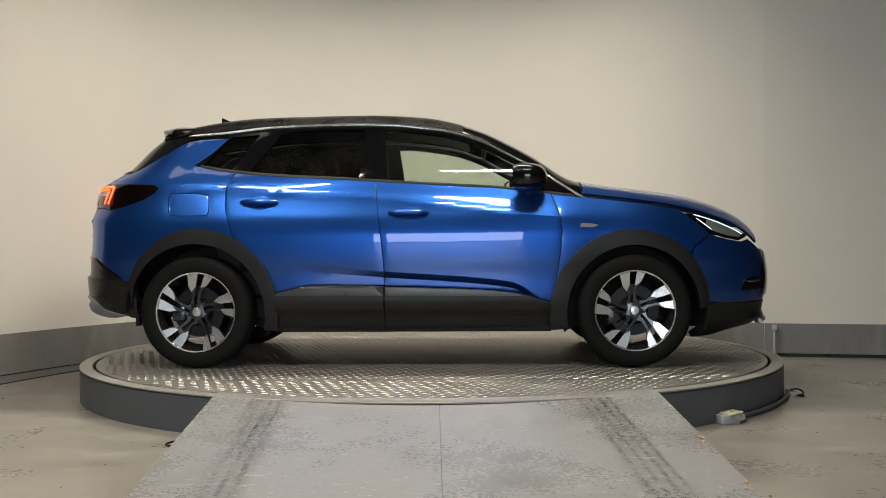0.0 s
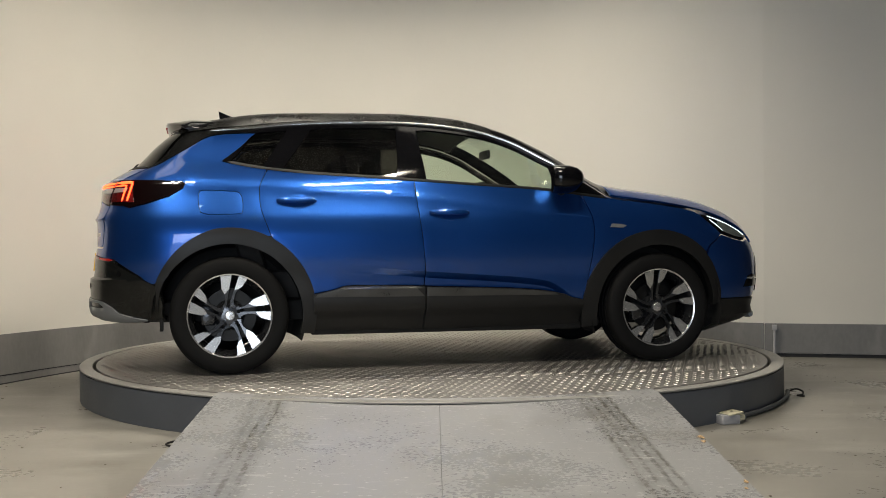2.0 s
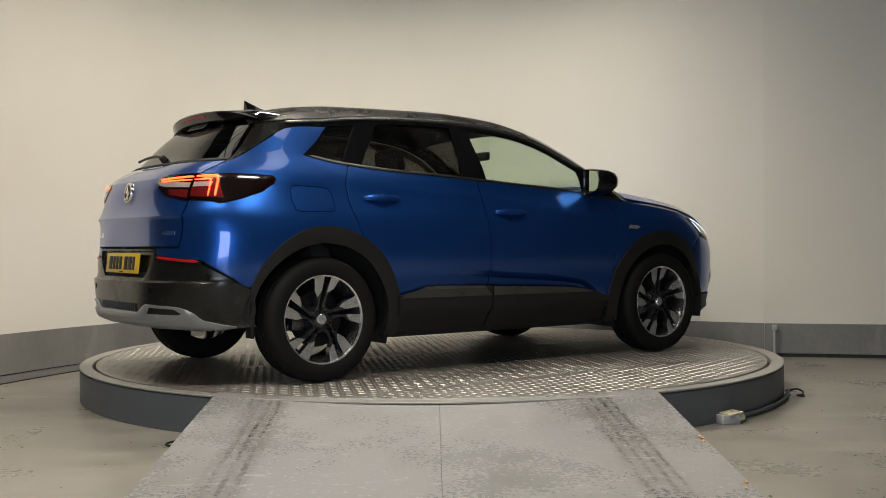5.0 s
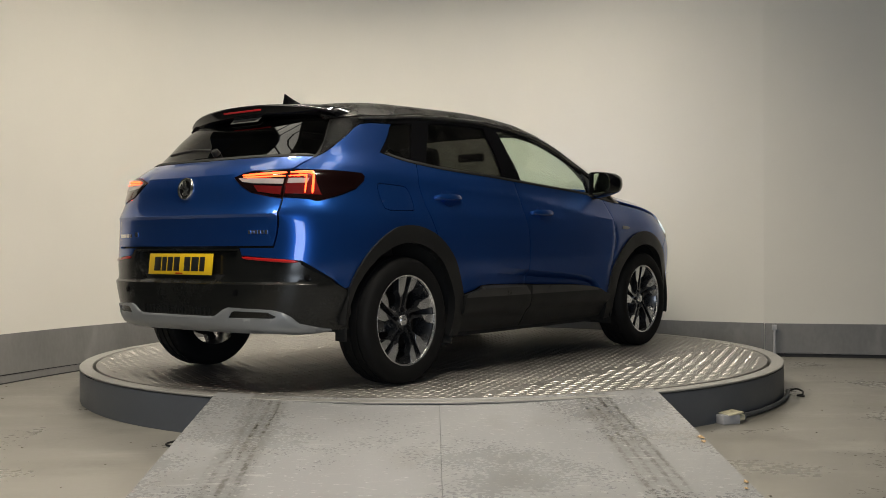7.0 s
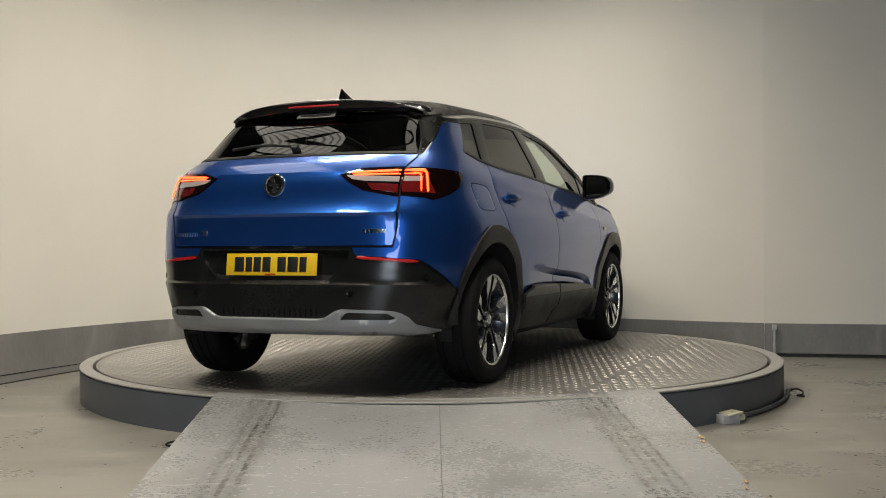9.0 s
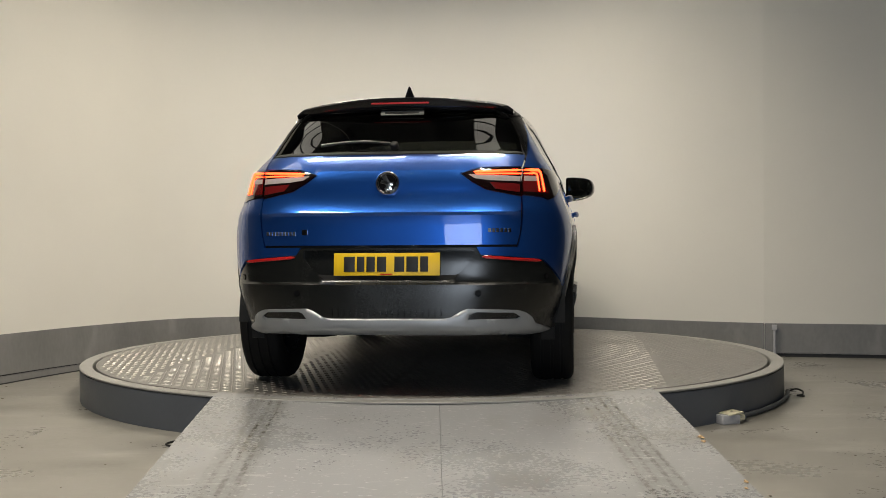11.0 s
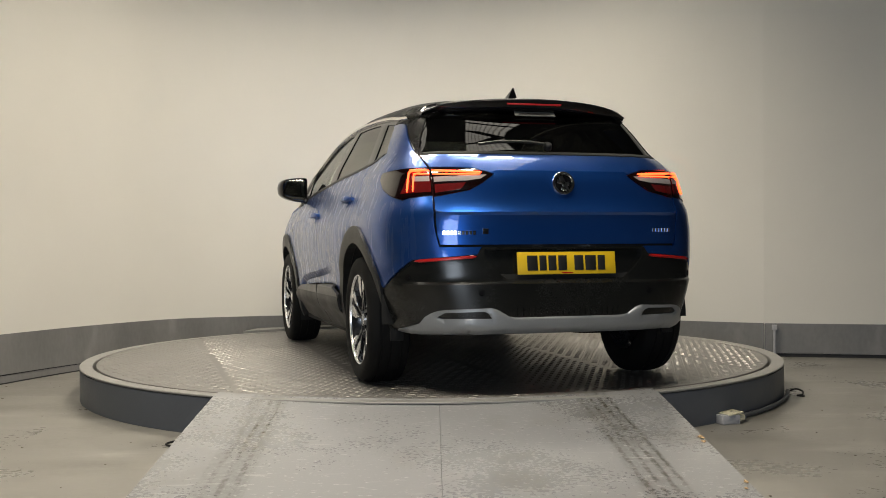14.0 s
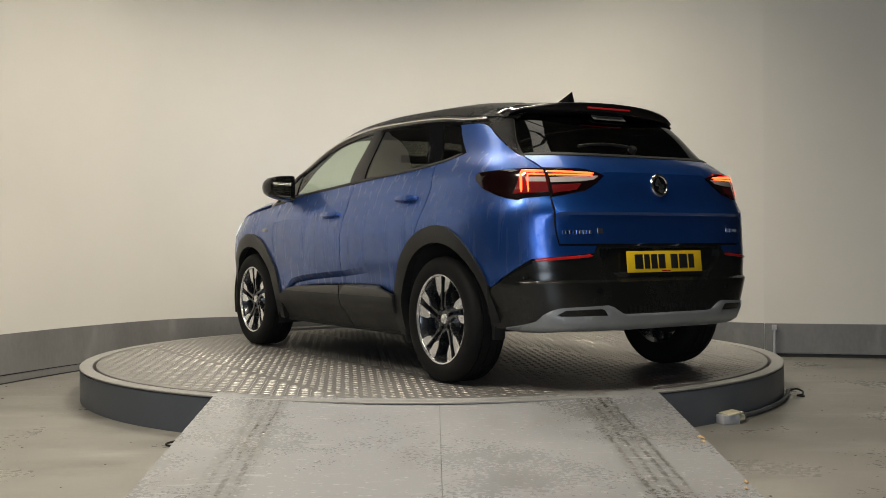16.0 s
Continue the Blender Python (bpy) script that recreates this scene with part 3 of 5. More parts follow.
def inside(p, poly):
    x, y = p
    odd = False
    for (x0, y0), (x1, y1) in zip(poly, poly[1:] + poly[:1]):
        if (y0 > y) != (y1 > y) and x < (x1 - x0) * (y - y0) / (y1 - y0) + x0:
            odd = not odd
    return odd


def dense(poly, step):
    out = []
    for a, b in zip(poly, poly[1:] + poly[:1]):
        n = max(1, math.ceil(math.hypot(b[0] - a[0], b[1] - a[1]) / step))
        out += [(a[0] + (b[0] - a[0]) * i / n, a[1] + (b[1] - a[1]) * i / n) for i in range(n)]
    return out


def shrunk(poly, gap):
    area = sum(a[0] * b[1] - a[1] * b[0] for a, b in zip(poly, poly[1:] + poly[:1]))
    s = 1 if area > 0 else -1
    out = []
    n = len(poly)
    for i in range(n):
        a, b, c = (Vector(poly[j % n]) for j in (i - 1, i, i + 1))
        t0, t1 = (b - a).normalized(), (c - b).normalized()
        n0, n1 = Vector((-t0.y, t0.x)) * s, Vector((-t1.y, t1.x)) * s
        m = n0 + n1
        m = m / max(0.5, m.dot(n0)) if m.length > 1e-6 else n0
        out.append(tuple(b + m * gap))
    return out


def mirrored(fn):
    """The same surface on the left side of the car."""
    def other(u, v, off=0.0):
        p = fn(u, v, off)
        return Vector((p.x, -p.y, p.z))
    return other


def panel(bm, outline, fn, step=0.032, gap=0.0022, depth=0.016, off=0.0, holes=(), round_off=0.0012, folds=()):
    """A pressed sheet on a body surface: trimmed to its outline, with a gap all round and edges turned inwards."""
    rim = dense(shrunk([tuple(p) for p in outline], gap), step * 0.7)
    cuts = [dense(shrunk([tuple(p) for p in h], -gap), step * 0.7) for h in holes]
    pts, edges = [], []
    for loop in [rim] + cuts:
        k, n = len(pts), len(loop)
        pts += loop
        edges += [(k + i, k + (i + 1) % n) for i in range(n)]
    border = len(pts)
    for fold in folds:
        keep = [p for p in fold if inside(p, rim) and min((p[0] - q[0]) ** 2 + (p[1] - q[1]) ** 2 for q in rim) > (0.3 * step) ** 2]
        edges += [(len(pts) + i, len(pts) + i + 1) for i in range(len(keep) - 1)]
        pts += keep
    edge_pts = np.array(pts)
    xs, ys = edge_pts[:, 0], edge_pts[:, 1]
    for i in range(math.floor(xs.min() / step), math.ceil(xs.max() / step) + 1):
        for j in range(math.floor(ys.min() / step), math.ceil(ys.max() / step) + 1):
            p = (i * step, j * step)
            if np.min((xs - p[0]) ** 2 + (ys - p[1]) ** 2) > (0.45 * step) ** 2 and inside(p, rim) and not any(inside(p, c) for c in cuts):
                pts.append(p)
    vs, es, fs, _, _, _ = geometry.delaunay_2d_cdt([Vector(p) for p in pts], edges, [], 0, 1e-6)
    top, low = [], []
    for k, v in enumerate(vs):
        top.append(bm.verts.new(fn(v.x, v.y, off - (round_off if k < border else 0))))
    count = {}
    for f in fs:
        c = (sum(vs[k].x for k in f) / len(f), sum(vs[k].y for k in f) / len(f))
        if not inside(c, rim) or any(inside(c, h) for h in cuts):
            continue
        bm.faces.new([top[k] for k in f])
        for a, b in zip(f, f[1:] + f[:1]):
            count.setdefault((min(a, b), max(a, b)), []).append((a, b))
    lows = {}
    for pair in count.values():
        if len(pair) == 1:
            a, b = pair[0]
            for k in (a, b):
                if k not in lows:
                    lows[k] = bm.verts.new(fn(vs[k].x, vs[k].y, off - depth))
            bm.faces.new((top[b], top[a], lows[a], lows[b]))
    loose = [v for v in top if not v.link_faces]
    bmesh.ops.delete(bm, geom=loose, context="VERTS")
    return bm


def band(bm, line, fn, width, proud, base=-0.004):
    """A rounded strip laid along a line on a body surface."""
    rows = []
    n = len(line)
    for i, (u, v) in enumerate(line):
        a, b = Vector(line[max(0, i - 1)]), Vector(line[min(n - 1, i + 1)])
        t = (b - a).normalized()
        w = Vector((-t.y, t.x)) * width / 2
        k = 0.35 if i in (0, n - 1) else 1.0
        rows.append([bm.verts.new(fn(u + w.x * s * k, v + w.y * s * k, o)) for s, o in ((-1, base), (-0.85, proud * 0.7), (-0.4, proud), (0.4, proud), (0.85, proud * 0.7), (1, base))])
    for p, q in zip(rows, rows[1:]):
        for k in range(5):
            bm.faces.new((p[k], p[k + 1], q[k + 1], q[k]))
    bm.faces.new(rows[0])
    bm.faces.new(rows[-1][::-1])
    return bm


def arc2(cx, cz, r, a0, a1, n=18, sx_=1.0):
    return [(cx + sx_ * r * math.cos(radians(a0 + (a1 - a0) * i / n)), cz + r * math.sin(radians(a0 + (a1 - a0) * i / n))) for i in range(n + 1)]


def smooth2(pts, n=6):
    return [tuple(p)[:2] for p in spline([Vector((*p, 0)) for p in pts], n)]

# ---- the car ----
car = empty("car", "wet metallic blue SUV with a black roof on the turntable", "car")
HX, HZ = 1.3375, 0.338
U0 = XC_R - LEN_R
left = mirrored(side)


def S(pts):
    return [sx(*p) for p in pts]


def arch(cx, a0, r0, a1, r1, n=22):
    out = []
    for i in range(n + 1):
        t = i / n
        a, r = radians(a0 + (a1 - a0) * t), r0 + (r1 - r0) * t
        out.append((cx + r * math.cos(a), HZ + r * math.sin(a)))
    return out


def both(pts):
    """A tail outline from its right half, given from the lower middle upwards."""
    return [tuple(p) for p in pts] + [(-p[0], p[1]) for p in reversed(pts)]


def rx(x, z):
    return (sx(x, z)[0] - U0, z)


BELT = smooth2([(-1.350, 1.247), (-1.17, 1.212), (-0.817, 1.176), (-0.536, 1.160), (-0.238, 1.140), (0.094, 1.118), (0.547, 1.090), (0.842, 1.055), (1.022, 1.035)], 4)


def belt_z(x):
    return interp(x, (-1.350, 1.247), (-1.17, 1.212), (-0.817, 1.176), (-0.536, 1.160), (-0.238, 1.140), (0.094, 1.118), (0.547, 1.090), (0.842, 1.055), (1.022, 1.035))


def belt(x0, x1, n=14):
    return [(x0 + (x1 - x0) * i / n, belt_z(x0 + (x1 - x0) * i / n)) for i in range(n + 1)]


SEAM_B = smooth2([(-0.232, 1.138), (-0.222, 1.0), (-0.207, 0.869), (-0.181, 0.628), (-0.180, 0.502)], 5)
SEAM_F = smooth2([(0.838, 1.056), (0.885, 0.930), (0.898, 0.793), (0.866, 0.554), (0.832, 0.402)], 5)
SEAM_R = smooth2([(-1.114, 1.200), (-1.155, 1.110), (-1.160, 1.05), (-1.152, 0.960), (-1.098, 0.805)], 5)
SILL_F = smooth2([(-0.175, 0.499), (0.20, 0.487), (0.438, 0.476), (0.642, 0.453), (0.745, 0.420), (0.830, 0.401)], 4)
SILL_R = smooth2([(-0.859, 0.460), (-0.731, 0.487), (-0.645, 0.509), (-0.42, 0.508), (-0.184, 0.502)], 4)
FUEL = smooth2([(-1.500, 0.945), (-1.512, 1.01), (-1.505, 1.065), (-1.47, 1.076), (-1.32, 1.070), (-1.272, 1.055), (-1.258, 1.00), (-1.262, 0.950), (-1.29, 0.936), (-1.46, 0.934)], 3)

FOLDS = [[(x, crease(x) - d) for x in np.linspace(-0.72, 0.76, 100)] for d in (0.0, 0.038)] + [[(x, shoulder(x)) for x in np.linspace(-1.13, 1.08, 120)]]
FRONT_DOOR = S(SEAM_B[::-1] + belt(-0.225, 0.832)[1:] + SEAM_F[1:] + SILL_F[::-1][1:-1])
REAR_DOOR = S(SILL_R + SEAM_B[::-1][1:] + belt(-0.238, -1.108)[1:] + SEAM_R[1:] + arch(-HX, 62, 0.515, 15, 0.494)[1:-1])
LAMP_LOW = [rs(0.66, 0.995), rs(0.76, 0.985), sx(-1.90, 0.974), sx(-1.80, 0.998), sx(-1.672, 1.040), sx(-1.60, 1.085), sx(-1.585, 1.112), sx(-1.60, 1.128)]
LAMP_TOP = [sx(-1.70, 1.133), rs(0.76, 1.137), rs(0.66, 1.137)]
QUARTER = (S(SEAM_R + arch(-HX, 63, 0.515, 100, 0.513)[1:] + arch(-HX, 100, 0.513, 154.6, 0.460)[1:] + [(-1.775, 0.530)]) + [rs(0.760, 0.674), rs(0.60, 0.690), rs(0.46, 0.700), rs(0.437, 0.741), rs(0.64, 0.741), rs(0.662, 0.87), rs(0.660, 0.990)]
           + LAMP_LOW + LAMP_TOP[:-1] + [rs(0.664, 1.139), rs(0.672, 1.205)] + S([(-1.73, 1.240), (-1.64, 1.293), (-1.546, 1.350), (-1.49, 1.386), (-1.438, 1.410), (-1.36, 1.424), (-1.25, 1.430), (-1.172, 1.430), (-1.23, 1.375), (-1.378, 1.254)])
           + S(belt(-1.345, -1.118)))
DLO_TOP = [(0.99 - i * (0.99 + 1.19) / 44, edge_z(0.99 - i * (0.99 + 1.19) / 44) - 0.010) for i in range(45)]
DLO = S(BELT + DLO_TOP + [(-1.20, 1.425), (-1.374, 1.262)])
WIN_F = S([(-0.152, 1.153)] + [(x, belt_z(x) + 0.013) for x in (0.0, 0.2, 0.4, 0.55, 0.655)] + [(0.655, 1.17)] + [(x, edge_z(x) - 0.038) for x in (0.64, 0.55, 0.45, 0.35, 0.25, 0.15, 0.0, -0.12)] + [(-0.188, 1.462)])
WIN_R = S([(x, belt_z(x) + 0.014) for x in (-1.02, -0.8, -0.6, -0.45, -0.338)] + [(-0.322, 1.30), (-0.318, 1.473)] + [(x, edge_z(x) - 0.036) for x in (-0.5, -0.65, -0.8)] + [(-0.84, 1.455)])
WIN_Q = S([(x, belt_z(x) + 0.014) for x in (-1.325, -1.25, -1.14)] + [(-0.985, 1.452), (-1.165, 1.436)])
FENDER = S(SEAM_F + arch(HX, 172, 0.508, 90, 0.495)[1:] + arch(HX, 90, 0.495, 46, 0.482)[1:] + [(1.70, 0.735), (1.796, 0.808), (1.73, 0.865), (1.648, 0.930)] + [(x, edge_z(x) - 0.004) for x in (1.6, 1.5, 1.4, 1.3, 1.2, 1.12, 1.04)] + [(1.00, 1.036), (0.92, 1.044)])
HEADLAMP = S([(1.652, 0.932), (1.735, 0.865), (1.800, 0.812), (1.90, 0.783), (2.003, 0.766), (2.05, 0.785), (2.07, 0.80), (2.03, 0.815)] + [(x, edge_z(x) - 0.006) for x in (1.97, 1.9, 1.8, 1.7)])
TRIM = [rs(0.674, 1.208)] + S([(-1.73, 1.243), (-1.64, 1.296), (-1.546, 1.353), (-1.49, 1.389), (-1.438, 1.413), (-1.36, 1.427), (-1.25, 1.433), (-1.18, 1.433), (-1.197, 1.466), (-1.30, 1.459), (-1.43, 1.447), (-1.50, 1.447), (-1.555, 1.455)]) + [rs(0.575, 1.43), rs(0.62, 1.34), rs(0.662, 1.236)]


def skin(name, outline, material, parent, sides=(side, left), label="", smooth=35.0, **kw):
    made = []
    for fn in sides:
        made.append(part(name, panel(bmesh.new(), outline, fn, **kw), material, parent, label, smooth))
    return made


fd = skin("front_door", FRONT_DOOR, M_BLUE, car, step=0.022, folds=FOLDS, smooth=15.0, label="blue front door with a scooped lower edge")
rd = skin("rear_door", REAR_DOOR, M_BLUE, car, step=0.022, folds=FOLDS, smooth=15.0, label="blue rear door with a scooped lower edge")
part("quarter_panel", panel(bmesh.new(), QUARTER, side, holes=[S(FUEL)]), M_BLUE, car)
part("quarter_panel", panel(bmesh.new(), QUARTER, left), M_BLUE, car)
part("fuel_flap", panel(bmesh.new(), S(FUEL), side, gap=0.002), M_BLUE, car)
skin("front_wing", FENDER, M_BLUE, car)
skin("window_frame", DLO, M_GLOSSBLACK, car, holes=[WIN_F, WIN_R, WIN_Q], off=-0.002, depth=0.02, gap=0.001)
skin("pillar_trim", TRIM, M_ROOFBLACK, car, label="gloss black rear pillar trim", off=-0.001)
for k, (win, m, owners) in enumerate(((WIN_F, M_GLASS, fd), (WIN_R, M_PRIVACY, rd), (WIN_Q, M_PRIVACY, None))):
    for i, fn in enumerate((side, left)):
        pane = part("window", panel(bmesh.new(), win, fn, gap=-0.004, off=-0.008, depth=0.003, round_off=0), m, owners[i] if owners else car, ("clear", "dark tinted", "dark tinted")[k] + " side window beaded with rain")
        pane.visible_shadow = False

# chrome strip over the side windows
line = [sx(-1.435 + i * 2.468 / 70, edge_z(-1.435 + i * 2.468 / 70) - 0.006) for i in range(71)]
for fn in (side, left):
    part("chrome_strip", band(bmesh.new(), line, fn, 0.019, 0.013), M_CHROMESTRIP, car, "polished chrome window strip")
    part("belt_seal", band(bmesh.new(), [sx(x, belt_z(x) + 0.006) for x in np.linspace(-1.34, 1.0, 60)], fn, 0.018, 0.003), M_CLAD, car)

# cladding: sills, arches
def sill_fn(u, z, off=0.0):
    p = side(u, z, off)
    p.y -= interp(z, (0.19, -0.045), (0.225, -0.032), (0.345, 0.012), (0.357, 0.030), (0.425, 0.036), (0.44, 0.032), (0.495, 0.029), (0.508, 0.0)) + recess(u, z)
    return p


SILL_A = S([(-0.846, 0.225), (-0.185, 0.222), (-0.182, 0.499)] + SILL_R[::-1][1:] + [(-0.852, 0.40)])
SILL_B = S([(-0.178, 0.222), (0.815, 0.219), (0.828, 0.32), (0.832, 0.398)] + SILL_F[::-1][1:-1] + [(-0.176, 0.497)])
STRIP_A = S([(-0.845, 0.443), (-0.186, 0.440)] + [(x, z - 0.004) for x, z in SILL_R[::-1] if x > -0.845 and x < -0.187])
STRIP_B = S([(-0.174, 0.440), (0.66, 0.436)] + [(x, z - 0.004) for x, z in SILL_F[::-1] if -0.176 < x < 0.66])
for fn in (sill_fn, mirrored(sill_fn)):
    part("sill_cladding", panel(bmesh.new(), SILL_A, fn, step=0.022), M_CLAD, car, "textured black sill cladding")
    sill = part("sill_cladding", panel(bmesh.new(), SILL_B, fn, step=0.022), M_CLAD, car, "textured black sill cladding")
    part("sill_strip", panel(bmesh.new(), STRIP_A, fn, off=0.003, depth=0.004, gap=0.001, step=0.014), M_STRIP, sill, "wet black sill strip, greyed for dirt and painted sheen")
    part("sill_strip", panel(bmesh.new(), STRIP_B, fn, off=0.003, depth=0.004, gap=0.001, step=0.014), M_STRIP, sill, "wet black sill strip, greyed for dirt and painted sheen")
ARCH_R = S(arch(-HX, -12, 0.502, 63, 0.518) + arch(-HX, 63, 0.518, 100, 0.516)[1:] + arch(-HX, 100, 0.516, 154.6, 0.462)[1:] + arch(-HX, 176, 0.405, 150, 0.425, 4) + arch(-HX, 150, 0.425, -14, 0.425)[1:])
ARCH_F = S(arch(HX, 4, 0.462, 46, 0.478) + arch(HX, 46, 0.484, 90, 0.498)[1:] + arch(HX, 90, 0.498, 192, 0.515)[1:] + arch(HX, 194, 0.41, 2, 0.40))
skin("arch_cladding", ARCH_R, M_CLAD, car, off=0.014, depth=0.05, step=0.026, gap=0.0, label="textured black wheel-arch cladding")
skin("arch_cladding", ARCH_F, M_CLAD, car, off=0.014, depth=0.05, step=0.026, gap=0.0, label="textured black wheel-arch cladding")

# tail
TAILGATE = both([ry(0.637, 0.748), ry(0.650, 0.80), ry(0.657, 0.90), ry(0.656, 0.988), ry(0.60, 0.998), ry(0.487, 1.021), ry(0.42, 1.058), ry(0.362, 1.101), ry(0.40, 1.115), ry(0.459, 1.132), ry(0.56, 1.137), ry(0.658, 1.140), ry(0.666, 1.212)])
TAIL_FOLDS = [[(v, z) for v in np.linspace(-0.9, 0.9, 80)] for z in (0.896, 0.912, 0.930)]
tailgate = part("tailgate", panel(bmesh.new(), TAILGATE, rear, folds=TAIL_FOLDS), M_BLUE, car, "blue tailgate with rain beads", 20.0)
GLASS = both([ry(0.655, 1.228), ry(0.635, 1.30), ry(0.600, 1.38), ry(0.565, 1.445), ry(0.545, 1.49)])
pane = part("rear_window", panel(bmesh.new(), GLASS, rear, off=-0.004, depth=0.004, gap=0.001), M_REARGLASS, tailgate, "dark tinted rear window")
pane.visible_shadow = False
part("window_seal", band(bmesh.new(), [ry(y, 1.221) for y in np.linspace(-0.655, 0.655, 40)], rear, 0.016, 0.002), M_UNDER, tailgate)
for k in (1, -1):
    part("window_surround", band(bmesh.new(), [ry(k * y, z) for y, z in ((0.668, 1.205), (0.660, 1.24), (0.638, 1.30), (0.603, 1.38), (0.568, 1.445), (0.548, 1.49))], rear, 0.060, -0.010, -0.024), M_UNDER, tailgate)

BUMP_TOP = [rx(-1.768, 0.526), ry(0.760, 0.655), ry(0.757, 0.668), ry(0.60, 0.684), ry(0.47, 0.693), ry(0.437, 0.737)]
NICHE = both([ry(0.315, 0.580), ry(0.345, 0.600), ry(0.425, 0.685), ry(0.425, 0.725)])
BUMPER = both([rx(-1.70, 0.315), rx(-1.715, 0.40), rx(-1.742, 0.524)] + BUMP_TOP)
bumper = part("rear_bumper", panel(bmesh.new(), BUMPER, rear, holes=[NICHE], folds=[[(v, z) for v in np.linspace(-1.0, 1.0, 90)] for z in (0.556, 0.568)], depth=0.05, gap=0.001, step=0.028), M_BUMPER, car, "satin black plastic rear bumper")
part("plate_niche", panel(bmesh.new(), NICHE, rear, off=-0.026, depth=0.01, gap=-0.004), M_BUMPER, bumper)
skid_half = [ry(0.30, 0.312), ry(0.58, 0.312), ry(0.64, 0.308), rx(-1.95, 0.304), rx(-1.87, 0.308), rx(-1.80, 0.319), rx(-1.805, 0.325), rx(-1.88, 0.338), rx(-1.965, 0.360), ry(0.700, 0.396), ry(0.675, 0.416), ry(0.645, 0.428), ry(0.60, 0.433), ry(0.40, 0.440), ry(0.37, 0.430), ry(0.315, 0.397), ry(0.28, 0.392)]
slot = [ry(0.40, 0.388), ry(0.630, 0.388), ry(0.648, 0.396), ry(0.615, 0.418), ry(0.44, 0.422), ry(0.42, 0.415)]
slots = [slot, [(-p[0], p[1]) for p in slot]]
skid = part("skid_trim", panel(bmesh.new(), both(skid_half), rear, holes=slots, folds=[[(v, 0.347) for v in np.linspace(-0.62, 0.62, 60)]], off=0.013, depth=0.03, gap=0.001, step=0.02, round_off=0.004), M_SILVER, bumper, "silver lower bumper trim with two dark slots", 75.0)
for s in slots:
    part("slot", panel(bmesh.new(), s, rear, off=0.001, depth=0.004, gap=-0.006), M_UNDER, bumper)
for k in range(19):
    y = -0.27 + k * 0.03
    part("rib", band(bmesh.new(), [ry(y + 0.0001, 0.397), ry(y + 0.0001, 0.415), ry(y + 0.0001, 0.438)], rear, 0.008, 0.008), M_BUMPER, bumper)
for s in (1, -1):
    part("reflector", band(bmesh.new(), [ry(s * y, 0.669 + 0.022 * (0.757 - y) / 0.29) for y in np.linspace(0.748, 0.468, 16)], rear, 0.017, 0.006), M_AMBERRED, bumper, "thin red reflector strip")
    for x, z in ((0.45, 0.515), (0.775, 0.590)):
        bm = bmesh.new()
        lathe(bm, [(0.0001, 0.004), (0.012, 0.004), (0.0125, 0.002), (0.016, 0.003), (0.017, 0.0)], 20, "z")
        ob = part("parking_sensor", bm, M_GLOSSBLACK, bumper)
        v, zz = ry(s * x, z)
        p0, n0 = rear(v, zz), rear(v, zz, 0.1) - rear(v, zz)
        ob.matrix_basis = Matrix.Translation(p0) @ n0.to_track_quat("Z", "Y").to_matrix().to_4x4()

# number plate with plain bars, lamps above it
tilt = math.atan2(0.012, 0.106)
PM = Matrix.Translation((-2.142, 0.0, 0.656)) @ pose(0, 0, 0, 0, math.degrees(tilt), 0)
bm = box(bmesh.new(), -0.004, 0.004, -0.264, 0.264, -0.056, 0.056, 0.0025, PM)
plate = part("number_plate", bm, M_PLATEYELLOW, bumper, "yellow rear number plate with black bars")
yy = 0.213
for wd in (0.055, 0.037, 0.042, 0.046, None, 0.049, 0.058, 0.039):
    if wd is None:
        yy -= 0.030
        continue
    part("bar", box(bmesh.new(), -0.0062, -0.0035, yy - wd, yy, -0.037, 0.038, 0.0008, PM), M_INK, plate)
    yy -= wd + 0.0105
part("bar", box(bmesh.new(), -0.0055, -0.0035, -0.03, 0.03, -0.052, -0.046, 0, PM), M_AMBERRED, plate)
for y in (-0.13, 0.13):
    lamp = part("plate_lamp", box(bmesh.new(), -2.124, -2.104, y - 0.018, y + 0.018, 0.727, 0.734, 0.001), M_PLATELED, bumper, "small white plate lamp")

# tail lamps
def lens(points, fn, m, name, parent, off, label="", step=0.02):
    return part(name, panel(bmesh.new(), points, fn, off=off, depth=0.012, gap=0.0018, step=step), m, parent, label)


